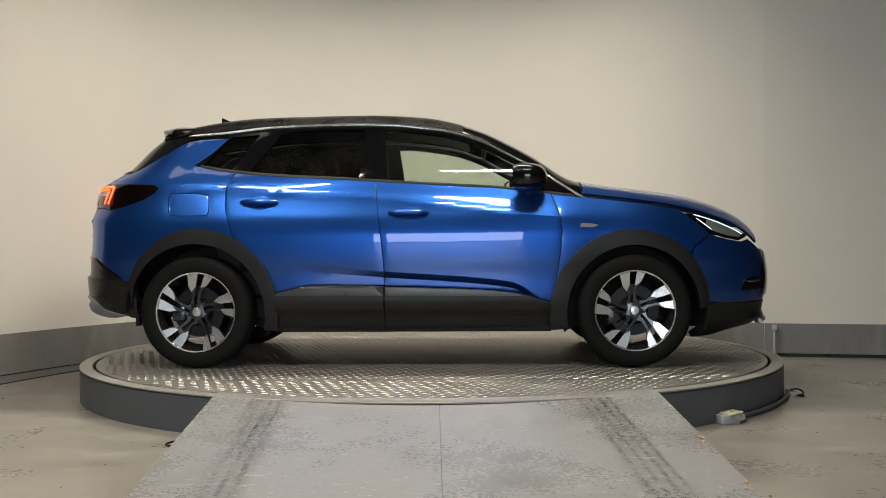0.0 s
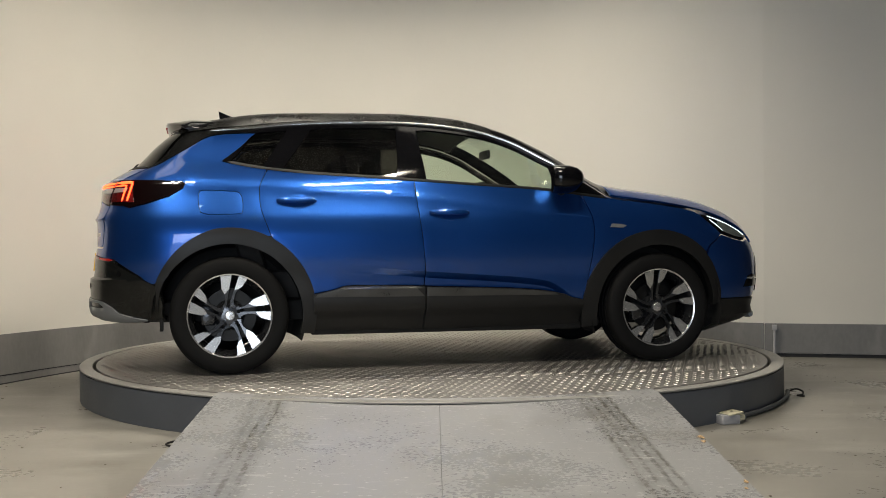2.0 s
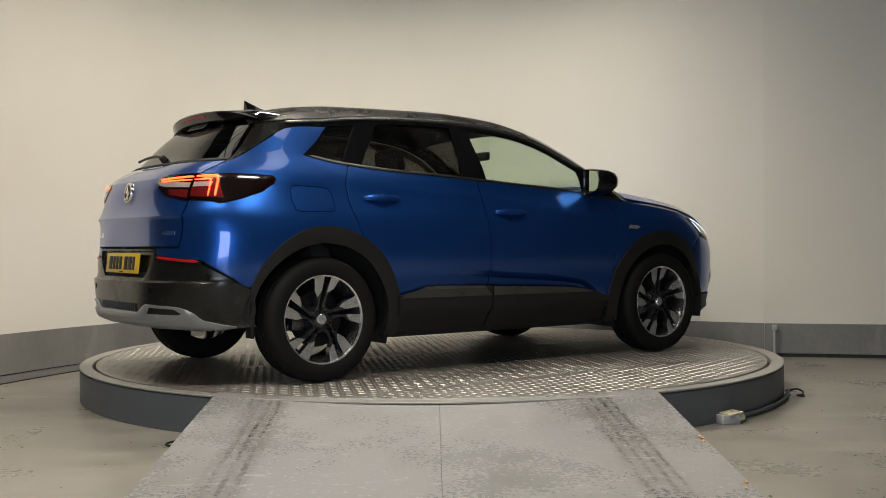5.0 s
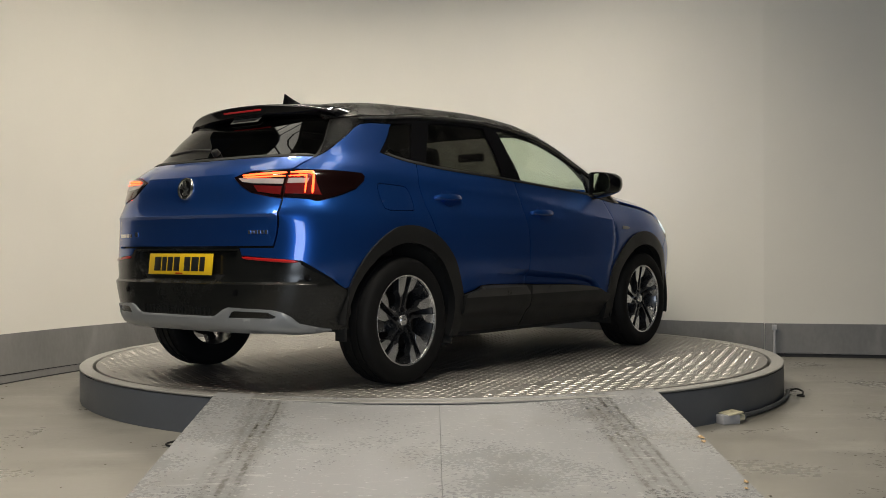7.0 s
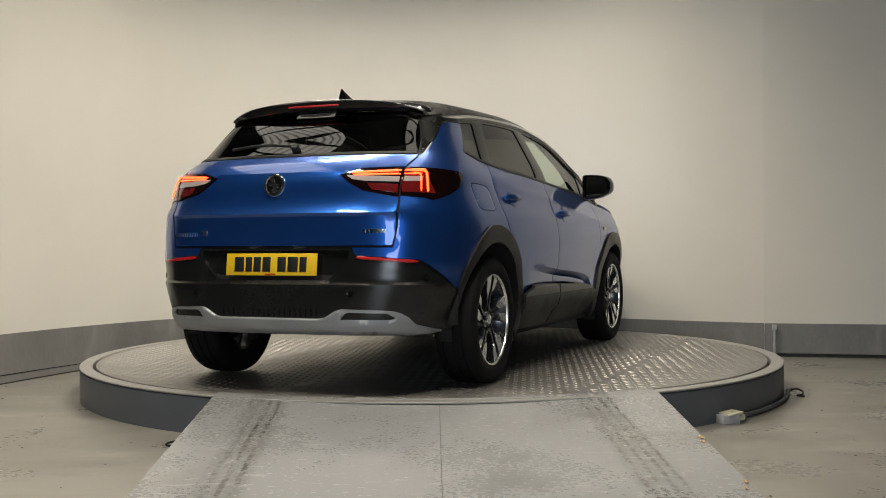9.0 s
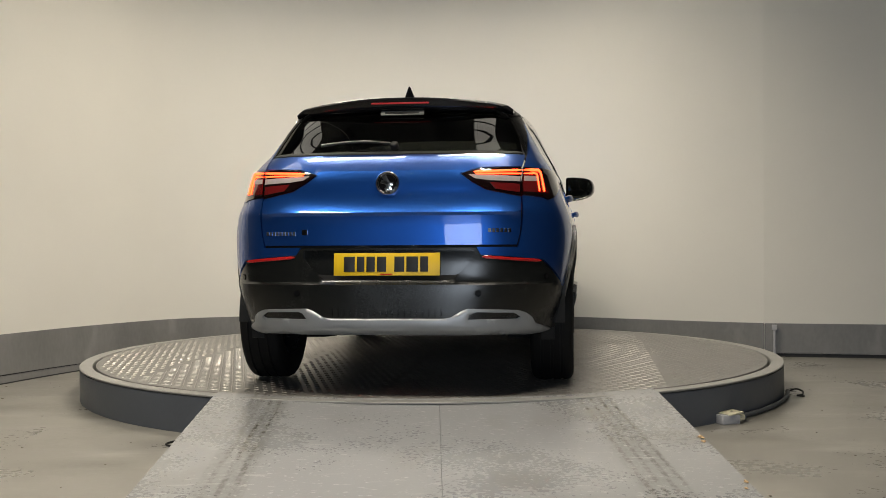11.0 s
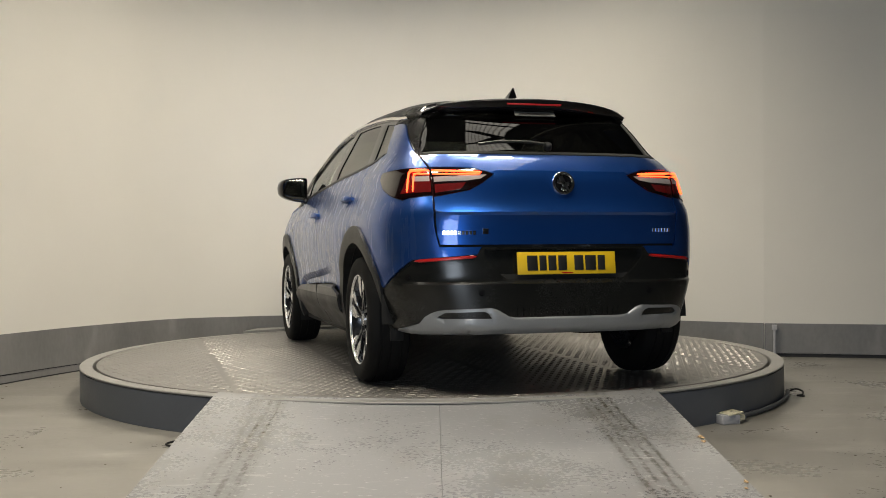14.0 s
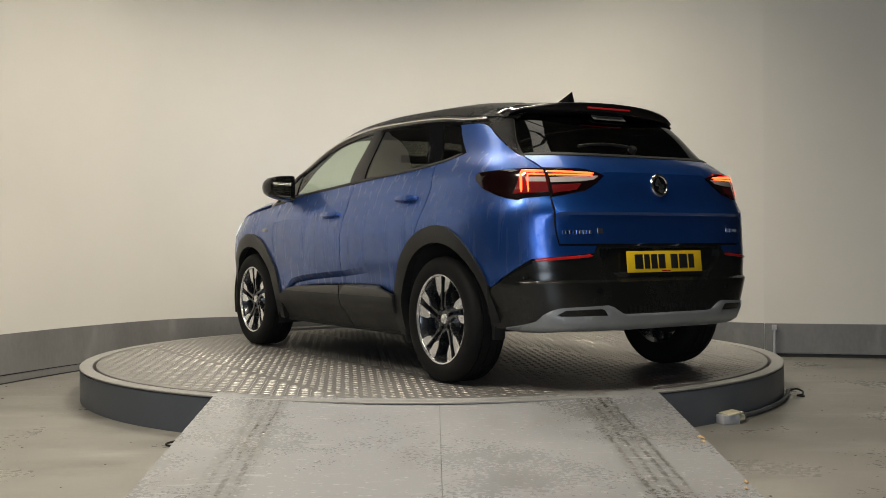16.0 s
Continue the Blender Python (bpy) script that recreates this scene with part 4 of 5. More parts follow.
XLED = -1.882
LAMP_OUT = LAMP_LOW + LAMP_TOP
LAMP_IN = [rs(0.364, 1.101), rs(0.42, 1.060), rs(0.487, 1.024), rs(0.60, 1.001), rs(0.655, 0.992), rs(0.654, 1.136), rs(0.56, 1.134), rs(0.459, 1.129), rs(0.40, 1.113)]
for fn in (side, left):
    lo = lens(LAMP_OUT, fn, M_LAMPDARK, "tail_lamp", car, 0.004, "smoked red tail lamp with a lit red light line")
    li = lens(LAMP_IN, fn, M_LAMPDARK, "tailgate_lamp", tailgate, 0.004, "smoked red tailgate lamp with a lit red light line")
    lens([rs(0.662, 1.01), rs(0.755, 1.005), sx(XLED + 0.01, 1.003), sx(XLED + 0.01, 1.122), rs(0.76, 1.124), rs(0.662, 1.125)], fn, M_LAMPRED, "red_lens", lo, 0.0065)
    lens([rs(0.664, 1.062), rs(0.735, 1.064), rs(0.735, 1.092), rs(0.664, 1.090)], fn, M_LAMPCLEAR, "clear_lens", lo, 0.0085)
    lens([rs(0.40, 1.092), rs(0.43, 1.074), rs(0.50, 1.064), rs(0.650, 1.059), rs(0.650, 1.088), rs(0.40, 1.098)], fn, M_LAMPCLEAR, "clear_lens", li, 0.0065)
    lens([rs(0.50, 1.058), rs(0.53, 1.022), rs(0.648, 1.004), rs(0.648, 1.050)], fn, M_LAMPRED, "red_lens", li, 0.0065)
    inner = [rs(y, z) for y, z in zip(np.linspace(0.425, 0.650, 14), np.linspace(1.107, 1.118, 14))]
    part("light_line", band(bmesh.new(), inner, fn, 0.010, 0.010), M_LEDRED, li, "glowing red light line")
    inner = [rs(y, z) for y, z in zip(np.linspace(0.432, 0.650, 14), np.linspace(1.0975, 1.100, 14))]
    part("light_line", band(bmesh.new(), inner, fn, 0.007, 0.010), M_LEDRED, li, "glowing red light line")
    outer = [rs(0.664, 1.118), rs(0.70, 1.120), rs(0.735, 1.121), sx(XLED - 0.035, 1.121), sx(XLED - 0.010, 1.120)] + [sx(XLED - 0.30 * (1.112 - z), z) for z in np.linspace(1.112, 1.012, 9)]
    part("light_line", band(bmesh.new(), outer, fn, 0.014, 0.012), M_LEDRED, lo, "glowing red light line")
    outer = [rs(0.664, 1.100), rs(0.70, 1.102), rs(0.725, 1.103), sx(XLED - 0.060, 1.107), sx(XLED - 0.044, 1.105)] + [sx(XLED - 0.034 - 0.30 * (1.098 - z), z) for z in np.linspace(1.098, 1.014, 8)]
    part("light_line", band(bmesh.new(), outer, fn, 0.009, 0.012), M_LEDRED, lo, "glowing red light line")

# round badge, lettering as plain shapes
bm = bmesh.new()
lathe(bm, [(0.0005, 0.006), (0.046, 0.006), (0.050, 0.012), (0.057, 0.012), (0.061, 0.006), (0.061, -0.004)], 48, "z")
badge = part("badge", bm, M_CHROME, tailgate, "round chrome badge")
p0, n0 = rear(0, 1.055), rear(0, 1.055, 0.1) - rear(0, 1.055)
badge.matrix_basis = Matrix.Translation(p0) @ n0.to_track_quat("Z", "Y").to_matrix().to_4x4()
bm = bmesh.new()
lathe(bm, [(0.0005, 0.0075), (0.044, 0.0075), (0.044, 0.005)], 40, "z")
part("badge_field", bm, M_GLOSSBLACK, badge)
bm = box(bmesh.new(), -0.012, 0.012, -0.040, 0.040, 0.007, 0.012, 0.002, pose(0, 0, 0, 0, 0, 25))
box(bm, -0.034, 0.030, -0.008, 0.010, 0.007, 0.012, 0.002, pose(0, 0, 0, 0, 0, -12))
box(bm, -0.03, -0.008, -0.03, -0.01, 0.007, 0.012, 0.002, pose(0, 0, 0, 0, 0, 40))
part("badge_bar", bm, M_CHROME, badge)
for y0, y1, z0, n in ((0.625, 0.462, 0.809, 9), (0.432, 0.392, 0.816, 1), (-0.497, -0.612, 0.820, 6)):
    for k in range(n):
        a = y0 + (y1 - y0) * k / n
        b = a + (y1 - y0) / n * 0.72
        h = 0.026 if n == 1 else 0.019
        part("lettering_bar", panel(bmesh.new(), [ry(-a, z0 - h / 2), ry(-b, z0 - h / 2), ry(-b, z0 + h / 2), ry(-a, z0 + h / 2)], rear, off=0.004, depth=0.006, gap=0.0, step=0.05), M_CHROME, tailgate)

# crown: roof, windscreen, bonnet
def strip(x0, x1, q0, q1, n=30):
    xs = [x0 + (x1 - x0) * i / n for i in range(n + 1)]
    return [(x, q0) for x in xs] + [(x, q1) for x in xs[::-1]]


roof = part("roof", panel(bmesh.new(), strip(-1.62, 0.30, -0.645, 0.645, 40), crown, step=0.045, gap=0.0), M_ROOFBLACK, car, "gloss black roof covered in rain beads")
for s in (1, -1):
    part("windscreen_pillar", panel(bmesh.new(), strip(0.305, 1.02, s * 0.525, s * 0.645), crown, step=0.04, gap=0.0), M_GLOSSBLACK, car)
part("header_rail", panel(bmesh.new(), strip(0.302, 0.36, -0.523, 0.523), crown, step=0.04, gap=0.0, off=-0.001), M_GLOSSBLACK, car)
pane = part("windscreen", panel(bmesh.new(), strip(0.36, 1.03, -0.524, 0.524), crown, step=0.05, off=-0.004, depth=0.004), M_GLASS, car, "clear windscreen")
pane.visible_shadow = False
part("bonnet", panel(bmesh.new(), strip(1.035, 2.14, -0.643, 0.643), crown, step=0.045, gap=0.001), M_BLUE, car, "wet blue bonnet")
part("roof_lining", panel(bmesh.new(), strip(-1.55, 0.34, -0.60, 0.60), crown, step=0.09, off=-0.03, depth=0.004), M_TRIM, car)

# spoiler
bm = bmesh.new()
rows = []
for i in range(41):
    y = -0.592 + 1.184 * i / 40
    s = abs(y) / 0.592
    xt, zt = -1.712 + 0.125 * s ** 3, 1.532 - 0.045 * s ** 2 - 0.022 * s ** 8
    za = crown_raw(-1.40, max(-0.62, min(0.62, y))).z - 0.010 if s < 0.98 else 1.47
    za = min(za, 1.555)
    h = 0.062 - 0.044 * s ** 4
    rows.append([bm.verts.new((x, y, z)) for x, z in ((-1.40, za), (-1.55, (za + zt) / 2 + 0.010), (xt + 0.03, zt + 0.004), (xt + 0.006, zt), (xt, zt - 0.008), (xt + 0.012, zt - h + 0.008), (xt + 0.020, zt - h), (xt + 0.060, zt - h - 0.004), (-1.50, zt - h))])
for p, q in zip(rows, rows[1:]):
    for k in range(8):
        bm.faces.new((p[k], p[k + 1], q[k + 1], q[k]))
for r in (rows[0], rows[-1]):
    bm.faces.new(r)
spoiler = part("spoiler", bm, M_GLOSSBLACK, tailgate, "gloss black roof spoiler")
spoiler.data.set_sharp_from_angle(angle=radians(50))
part("brake_lamp", box(bmesh.new(), -1.7125, -1.695, -0.155, 0.155, 1.498, 1.507, 0.003), M_LEDDIM, spoiler, "thin red high-level brake lamp")

# dealer sticker inside the rear window, its words as bars
bm = box(bmesh.new(), -0.002, 0.002, -0.125, 0.105, -0.018, 0.018, 0, Matrix.Translation((-1.690, -0.0, 1.452)) @ pose(0, 0, 0, 0, 48, 0))
st = part("sticker", bm, mat("grey_sticker", (0.14, 0.145, 0.135), 0.6, vary=0.05), tailgate, "grey window sticker with a dark bar")
part("sticker_bar", box(bmesh.new(), -0.003, 0.0025, -0.10, 0.085, -0.009, 0.006, 0, Matrix.Translation((-1.6905, 0.0, 1.452)) @ pose(0, 0, 0, 0, 48, 0)), M_INK, tailgate)

# fin aerial
bm = bmesh.new()
rows = []
for i in range(15):
    t = i / 14
    x, z = -1.215 - 0.165 * t, 1.578 + (0.060 * t ** 1.3)
    w = 0.050 * (1 - 0.80 * t)
    xb = -1.215 - 0.155 * t
    rows.append([bm.verts.new(v) for v in ((xb, -0.044 * (1 - 0.25 * t), 1.562), (x, -w * 0.35, z), (x, w * 0.35, z), (xb, 0.044 * (1 - 0.25 * t), 1.562))])
for p, q in zip(rows, rows[1:]):
    for k in range(4):
        bm.faces.new((p[k], p[(k + 1) % 4], q[(k + 1) % 4], q[k]))
bm.faces.new(rows[0])
bm.faces.new(rows[-1])
part("aerial", bm, M_GLOSSBLACK, roof, "gloss black shark-fin aerial")

# wiper
bm = bmesh.new()
pts = [rear(*ry(-y, z), 0.028) for y, z in ((0.02, 1.250), (0.14, 1.262), (0.27, 1.258), (0.38, 1.243))]
tube(bm, [Vector(p) for p in spline(pts, 6)], 0.008, 8)
wiper = part("wiper", bm, M_CLAD, tailgate, "black rear wiper arm")
bm = bmesh.new()
lathe(bm, [(0.0005, 0.032), (0.016, 0.032), (0.021, 0.026), (0.023, 0.0)], 20, "z")
w2 = part("wiper_pivot", bm, M_CLAD, wiper)
p0, n0 = rear(0.0, 1.250), rear(0.0, 1.250, 0.1) - rear(0.0, 1.250)
w2.matrix_basis = Matrix.Translation(p0) @ n0.to_track_quat("Z", "Y").to_matrix().to_4x4()

# handles, repeaters, headlamps
for i, fn in enumerate((side, left)):
    for owner, xa, xb, z in ((rd[i], -1.063, -0.827, 1.013), (fd[i], -0.151, 0.097, 0.942)):
        xm = (xa + xb) / 2 + 0.005
        scoop = [(xm + 0.062 * math.cos(a), z - 0.002 + 0.046 * math.sin(a)) for a in np.linspace(0, 2 * math.pi, 25)[:-1]]
        part("handle_scoop", panel(bmesh.new(), S(scoop), fn, off=0.0035, depth=0.006, gap=0, step=0.02), M_BLUE, owner)
        ln = [sx(xa + (xb - xa) * k / 16, z - 0.004 * math.sin(math.pi * k / 16)) for k in range(17)]
        bm = bmesh.new()
        rows = []
        for k, (u, v) in enumerate(ln):
            t = k / 16
            hh = 0.017 * (math.sin(math.pi * min(1, max(0.04, t))) ** 0.35) + 0.001
            oo = 0.012 + 0.030 * math.sin(math.pi * t) ** 0.6
            rows.append([bm.verts.new(fn(u, v + dz, o)) for dz, o in ((-hh, oo - 0.016), (-hh * 0.8, oo - 0.003), (0, oo), (hh * 0.8, oo - 0.003), (hh, oo - 0.016))])
        for p, q in zip(rows, rows[1:]):
            for j in range(5):
                bm.faces.new((p[j], p[(j + 1) % 5], q[(j + 1) % 5], q[j]))
        bm.faces.new(rows[0])
        bm.faces.new(rows[-1][::-1])
        part("handle", bm, M_BLUE, owner, "blue pull handle", smooth=60)
    part("side_repeater", panel(bmesh.new(), S([(1.005, 0.852), (1.015, 0.874), (1.075, 0.872), (1.118, 0.862), (1.088, 0.849)]), fn, off=0.006, depth=0.008, gap=0, step=0.02), M_SILVER, car, "pale chrome-edged side repeater")
    hl = part("headlamp", panel(bmesh.new(), HEADLAMP, fn, off=0.001, step=0.02), M_LAMPDARK, car, "clear headlamp with a lit white light line")
    hl.data.materials[0] = M_GLOSSBLACK
    part("reflector_bowl", panel(bmesh.new(), S([(1.765, 0.862), (1.83, 0.818), (1.92, 0.792), (2.0, 0.782), (2.01, 0.80), (1.94, 0.838), (1.86, 0.872), (1.78, 0.895)]), fn, off=0.004, depth=0.004, step=0.02), M_HEADLENS, hl)
    part("light_line", band(bmesh.new(), [sx(x, edge_z(x) - 0.016) for x in np.linspace(1.70, 2.02, 20)], fn, 0.005, 0.006), M_LEDWHITE, hl, "glowing white light line")
    part("light_line", band(bmesh.new(), [sx(1.715, 0.90), sx(1.76, 0.868), sx(1.81, 0.83)], fn, 0.006, 0.006), M_LEDWHITE, hl)

# nose
VF = XC_F + LEN_F


def fv(x, z):
    return (-(VF - sx(x, z)[0]), z)


def fy(y, z):
    lo, hi = 0.0, LEN_F
    for _ in range(40):
        mid = (lo + hi) / 2
        if -side_raw(VF - mid, z).y < abs(y):
            lo = mid
        else:
            hi = mid
    return (-(lo + hi) / 2, z)


NOSE = both([fv(1.802, 0.388)] + [fv(*p) for p in arch(HX, 8, 0.463, 44, 0.475, 8)] + [fv(1.70, 0.730), fv(1.798, 0.803), fv(1.90, 0.778), fv(2.003, 0.760), fv(2.06, 0.775), fv(2.10, 0.755), fv(2.15, 0.715)])
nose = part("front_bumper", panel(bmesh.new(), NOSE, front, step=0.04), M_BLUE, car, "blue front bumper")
part("grille", panel(bmesh.new(), both([fy(0.55, 0.42), fy(0.62, 0.56), fy(0.50, 0.70)]), front, off=0.006, step=0.05), M_GLOSSBLACK, nose, "gloss black grille")
part("lower_bumper", panel(bmesh.new(), both([fv(1.70, 0.17), fv(1.78, 0.26), fv(1.800, 0.383)]), front, off=0.006, step=0.04, depth=0.04), M_CLAD, nose, "textured black lower bumper")
part("skid_trim", band(bmesh.new(), [(v, 0.262) for v in np.linspace(-0.55, 0.55, 30)], front, 0.03, 0.022), M_SILVER, nose, "silver lower bumper trim")
for fn in (side, left):
    part("fog_recess", panel(bmesh.new(), S([(2.00, 0.455), (2.04, 0.53), (2.10, 0.545), (2.17, 0.53), (2.17, 0.46)]), fn, off=0.004, step=0.03), M_GLOSSBLACK, nose)
    part("chrome_bar", band(bmesh.new(), [sx(x, 0.515) for x in np.linspace(2.02, 2.16, 8)], fn, 0.014, 0.012), M_CHROME, nose)

# dark inner shell under the panels, wheel houses and floor
SHELL = S([(-0.86, 0.24), (0.80, 0.24)] + arch(HX, 190, 0.47, 5, 0.43) + [(2.05, 0.40), (2.12, 0.60), (2.02, 0.74), (1.6, 0.86), (1.05, 0.98), (0.5, 1.06), (-0.238, 1.10), (-0.80, 1.14), (-1.30, 1.19), (-1.70, 1.18), (-1.92, 1.05), (-2.00, 0.80), (-1.98, 0.55), (-1.80, 0.42)] + arch(-HX, 160, 0.43, -10, 0.47))
for fn in (side, left):
    part("inner_shell", panel(bmesh.new(), SHELL, fn, off=-0.030, step=0.07, depth=0.01, gap=0), M_UNDER, car)
part("inner_shell", panel(bmesh.new(), both([ry(0.66, 0.36), ry(0.70, 0.70), ry(0.66, 1.10), ry(0.62, 1.17)]), rear, off=-0.035, step=0.07, depth=0.01, gap=0), M_UNDER, car)
for s in (1, -1):
    for hx, a0, a1 in ((-HX, -20, 179), (HX, -15, 200)):
        bm = bmesh.new()
        lathe(bm, [(0.445, 0.865), (0.43, 0.60), (0.40, 0.52), (0.05, 0.50)], 30, "y", a0, a1)
        ob = part("wheel_house", bm, M_UNDER, car)
        ob.matrix_basis = Matrix.Translation((hx, 0, HZ)) @ Matrix.Diagonal((1, s, 1, 1))
bm = bmesh.new()
box(bm, -0.86, 0.84, -0.82, 0.82, 0.215, 0.26, 0.01)
box(bm, -1.80, -0.86, -0.52, 0.52, 0.29, 0.34, 0.01)
box(bm, 0.84, 2.05, -0.52, 0.52, 0.22, 0.27, 0.01)
part("underbody", bm, M_UNDER, car)
for ya, yb in ((0.30, 0.58), (-0.58, -0.22)):
    part("silencer", tube(bmesh.new(), [(-1.82, y, 0.345) for y in np.linspace(ya, yb, 8)], 0.055, 14), M_UNDER, car)
bm = bmesh.new()
tube(bm, [(-HX, y, 0.30) for y in (-0.70, -0.3, 0, 0.3, 0.70)], 0.045, 12)
part("rear_axle", bm, M_UNDER, car)
for s in (1, -1):
    part("mud_flap", box(bmesh.new(), -1.735, -1.715, s * 0.775 - 0.035, s * 0.775 + 0.035, 0.255, 0.335, 0.004), M_UNDER, car)

# mirrors
MIRROR_RIM = [tuple(p)[:2] for p in spline([Vector((*p, 0)) for p in ((-0.092, 0.070), (-0.080, 0.086), (-0.01, 0.086), (0.07, 0.072), (0.100, 0.040), (0.104, -0.005), (0.088, -0.045), (0.03, -0.072), (-0.05, -0.086), (-0.084, -0.082), (-0.092, -0.060))], 4)]
M_MIRROR = mat("mirror_silver", (0.75, 0.78, 0.76), 0.03, metal=1.0, vary=0.01, rvary=0.01)
for s in (1, -1):
    at = Matrix.Translation((0.690, -s * 0.955, 1.150)) @ pose(0, 0, 0, 0, 0, -s * 12)
    bm = bmesh.new()
    rows = []
    for x, k in ((-0.052, 0.86), (-0.068, 0.90), (-0.073, 0.95), (-0.066, 1.0), (-0.02, 1.02), (0.03, 0.98), (0.072, 0.84), (0.100, 0.60), (0.114, 0.28), (0.117, 0.04)):
        rows.append([bm.verts.new(at @ Vector((x, -s * o * k, h * k))) for o, h in MIRROR_RIM])
    for p, q in zip(rows, rows[1:]):
        for j in range(len(p)):
            i = (j + 1) % len(p)
            bm.faces.new((p[j], p[i], q[i], q[j]))
    bm.faces.new(rows[-1])
    mir = part("door_mirror", bm, M_GLOSSBLACK, fd[0] if s == 1 else fd[1], "gloss black door mirror", smooth=50)
    turned_in = at @ Matrix.Translation((-0.058, 0, 0)) @ pose(0, 0, 0, 0, 0, -s * 5)
    bm = bmesh.new()
    bm.faces.new([bm.verts.new(turned_in @ Vector((0, -s * o * 0.89, h * 0.89))) for o, h in MIRROR_RIM])
    part("mirror_glass", bm, M_MIRROR, mir, "silvered mirror glass")
    bm = bmesh.new()
    tube(bm, [(0.70, -s * 0.80, 1.075), (0.70, -s * 0.86, 1.085), (0.685, -s * 0.92, 1.11)], 0.032, 12)
    part("mirror_arm", bm, M_CLAD, mir)

# interior
for y in (-0.37, 0.37):
    bm = box(bmesh.new(), -0.35, 0.18, y - 0.25, y + 0.25, 0.42, 0.60, 0.05)
    seat = part("front_seat", bm, M_CLOTH, car, "dark cloth front seat")
    part("backrest", box(bmesh.new(), -0.07, 0.07, y - 0.24, y + 0.24, 0.0, 0.60, 0.06, Matrix.Translation((-0.36, 0, 0.56)) @ pose(0, 0, 0, 0, -16, 0)), M_CLOTH, seat)
    part("headrest", box(bmesh.new(), -0.045, 0.045, y - 0.125, y + 0.125, 0.0, 0.17, 0.04, Matrix.Translation((-0.55, 0, 1.18)) @ pose(0, 0, 0, 0, -10, 0)), M_CLOTH, seat)
bench = part("rear_seat", box(bmesh.new(), -1.15, -0.65, -0.64, 0.64, 0.42, 0.60, 0.05), M_CLOTH, car, "dark cloth rear bench seat")
part("backrest", box(bmesh.new(), -0.07, 0.07, -0.64, 0.64, 0.0, 0.58, 0.05, Matrix.Translation((-1.16, 0, 0.56)) @ pose(0, 0, 0, 0, -18, 0)), M_CLOTH, bench)
for y in (-0.42, 0.42):
    part("headrest", box(bmesh.new(), -0.04, 0.04, y - 0.12, y + 0.12, 0.0, 0.13, 0.035, Matrix.Translation((-1.33, 0, 1.13)) @ pose(0, 0, 0, 0, -10, 0)), M_CLOTH, bench)
dash = part("dashboard", box(bmesh.new(), 0.60, 1.05, -0.70, 0.70, 0.55, 0.98, 0.06), M_TRIM, car, "grey dashboard")
bm = bmesh.new()
a = [(0.40 - 0.185 * math.sin(t) * 0.35, -0.37 + 0.185 * math.cos(t), 0.93 + 0.185 * math.sin(t)) for t in np.linspace(0, 2 * math.pi, 33)]
tube(bm, a, 0.017, 8)
sw = part("steering_wheel", bm, M_INK, dash, "black steering wheel")
part("spoke", tube(bmesh.new(), [(0.40, -0.55, 0.93), (0.44, -0.37, 0.92), (0.40, -0.19, 0.93)], 0.022, 8), M_INK, sw)
part("column", tube(bmesh.new(), [(0.43, -0.37, 0.92), (0.70, -0.37, 0.85)], 0.03, 8), M_INK, sw)
part("cabin_floor", box(bmesh.new(), -1.75, 0.9, -0.70, 0.70, 0.30, 0.42, 0.01), M_UNDER, car)
part("rear_view_mirror", box(bmesh.new(), 0.42, 0.45, -0.11, 0.11, 1.34, 1.40, 0.012), M_INK, car)


# ---- wheels ----
def blade(bm, pts, turn, y0, y1):
    """A plate in the wheel's plane, x outwards along the arm, turned to its angle; its face sinks towards the hub."""
    lo, hi = [], []
    c, n = math.cos(radians(turn)), math.sin(radians(turn))
    for u, v in pts:
        sink = 0.022 * (1 - math.hypot(u, v) / 0.24)
        hi.append(bm.verts.new((u * c - v * n, y1 + sink, u * n + v * c)))
        lo.append(bm.verts.new((u * c - v * n, y0 + sink, u * n + v * c)))
    bm.faces.new(hi)
    bm.faces.new(lo[::-1])
    k = len(pts)
    for i in range(k):
        bm.faces.new((lo[i], lo[(i + 1) % k], hi[(i + 1) % k], hi[i]))
    return bm


# the two prongs of an arm, swept to one side, with a slot between them
PRONG_A = [(0.040, 0.024), (0.080, 0.026), (0.118, 0.0248), (0.154, 0.0232), (0.195, 0.0217), (0.236, 0.0205), (0.2205, 0.0845), (0.185, 0.077), (0.148, 0.069), (0.118, 0.0465), (0.092, 0.037), (0.070, 0.037), (0.050, 0.047)]
FACE_A = [(0.119, 0.0455), (0.154, 0.0255), (0.195, 0.0225), (0.235, 0.0212), (0.2195, 0.0835), (0.185, 0.0755), (0.1485, 0.0675)]
PRONG_B = [(0.040, 0.006), (0.080, 0.0075), (0.118, 0.0012), (0.150, -0.0048), (0.195, -0.0125), (0.236, -0.0205), (0.2245, -0.0725), (0.200, -0.060), (0.176, -0.049), (0.150, -0.0235), (0.130, -0.0135), (0.0815, -0.011), (0.066, -0.016), (0.054, -0.030)]
FACE_B = [(0.151, -0.0065), (0.195, -0.0135), (0.235, -0.0215), (0.2238, -0.0715), (0.200, -0.059), (0.176, -0.0475), (0.160, -0.028)]


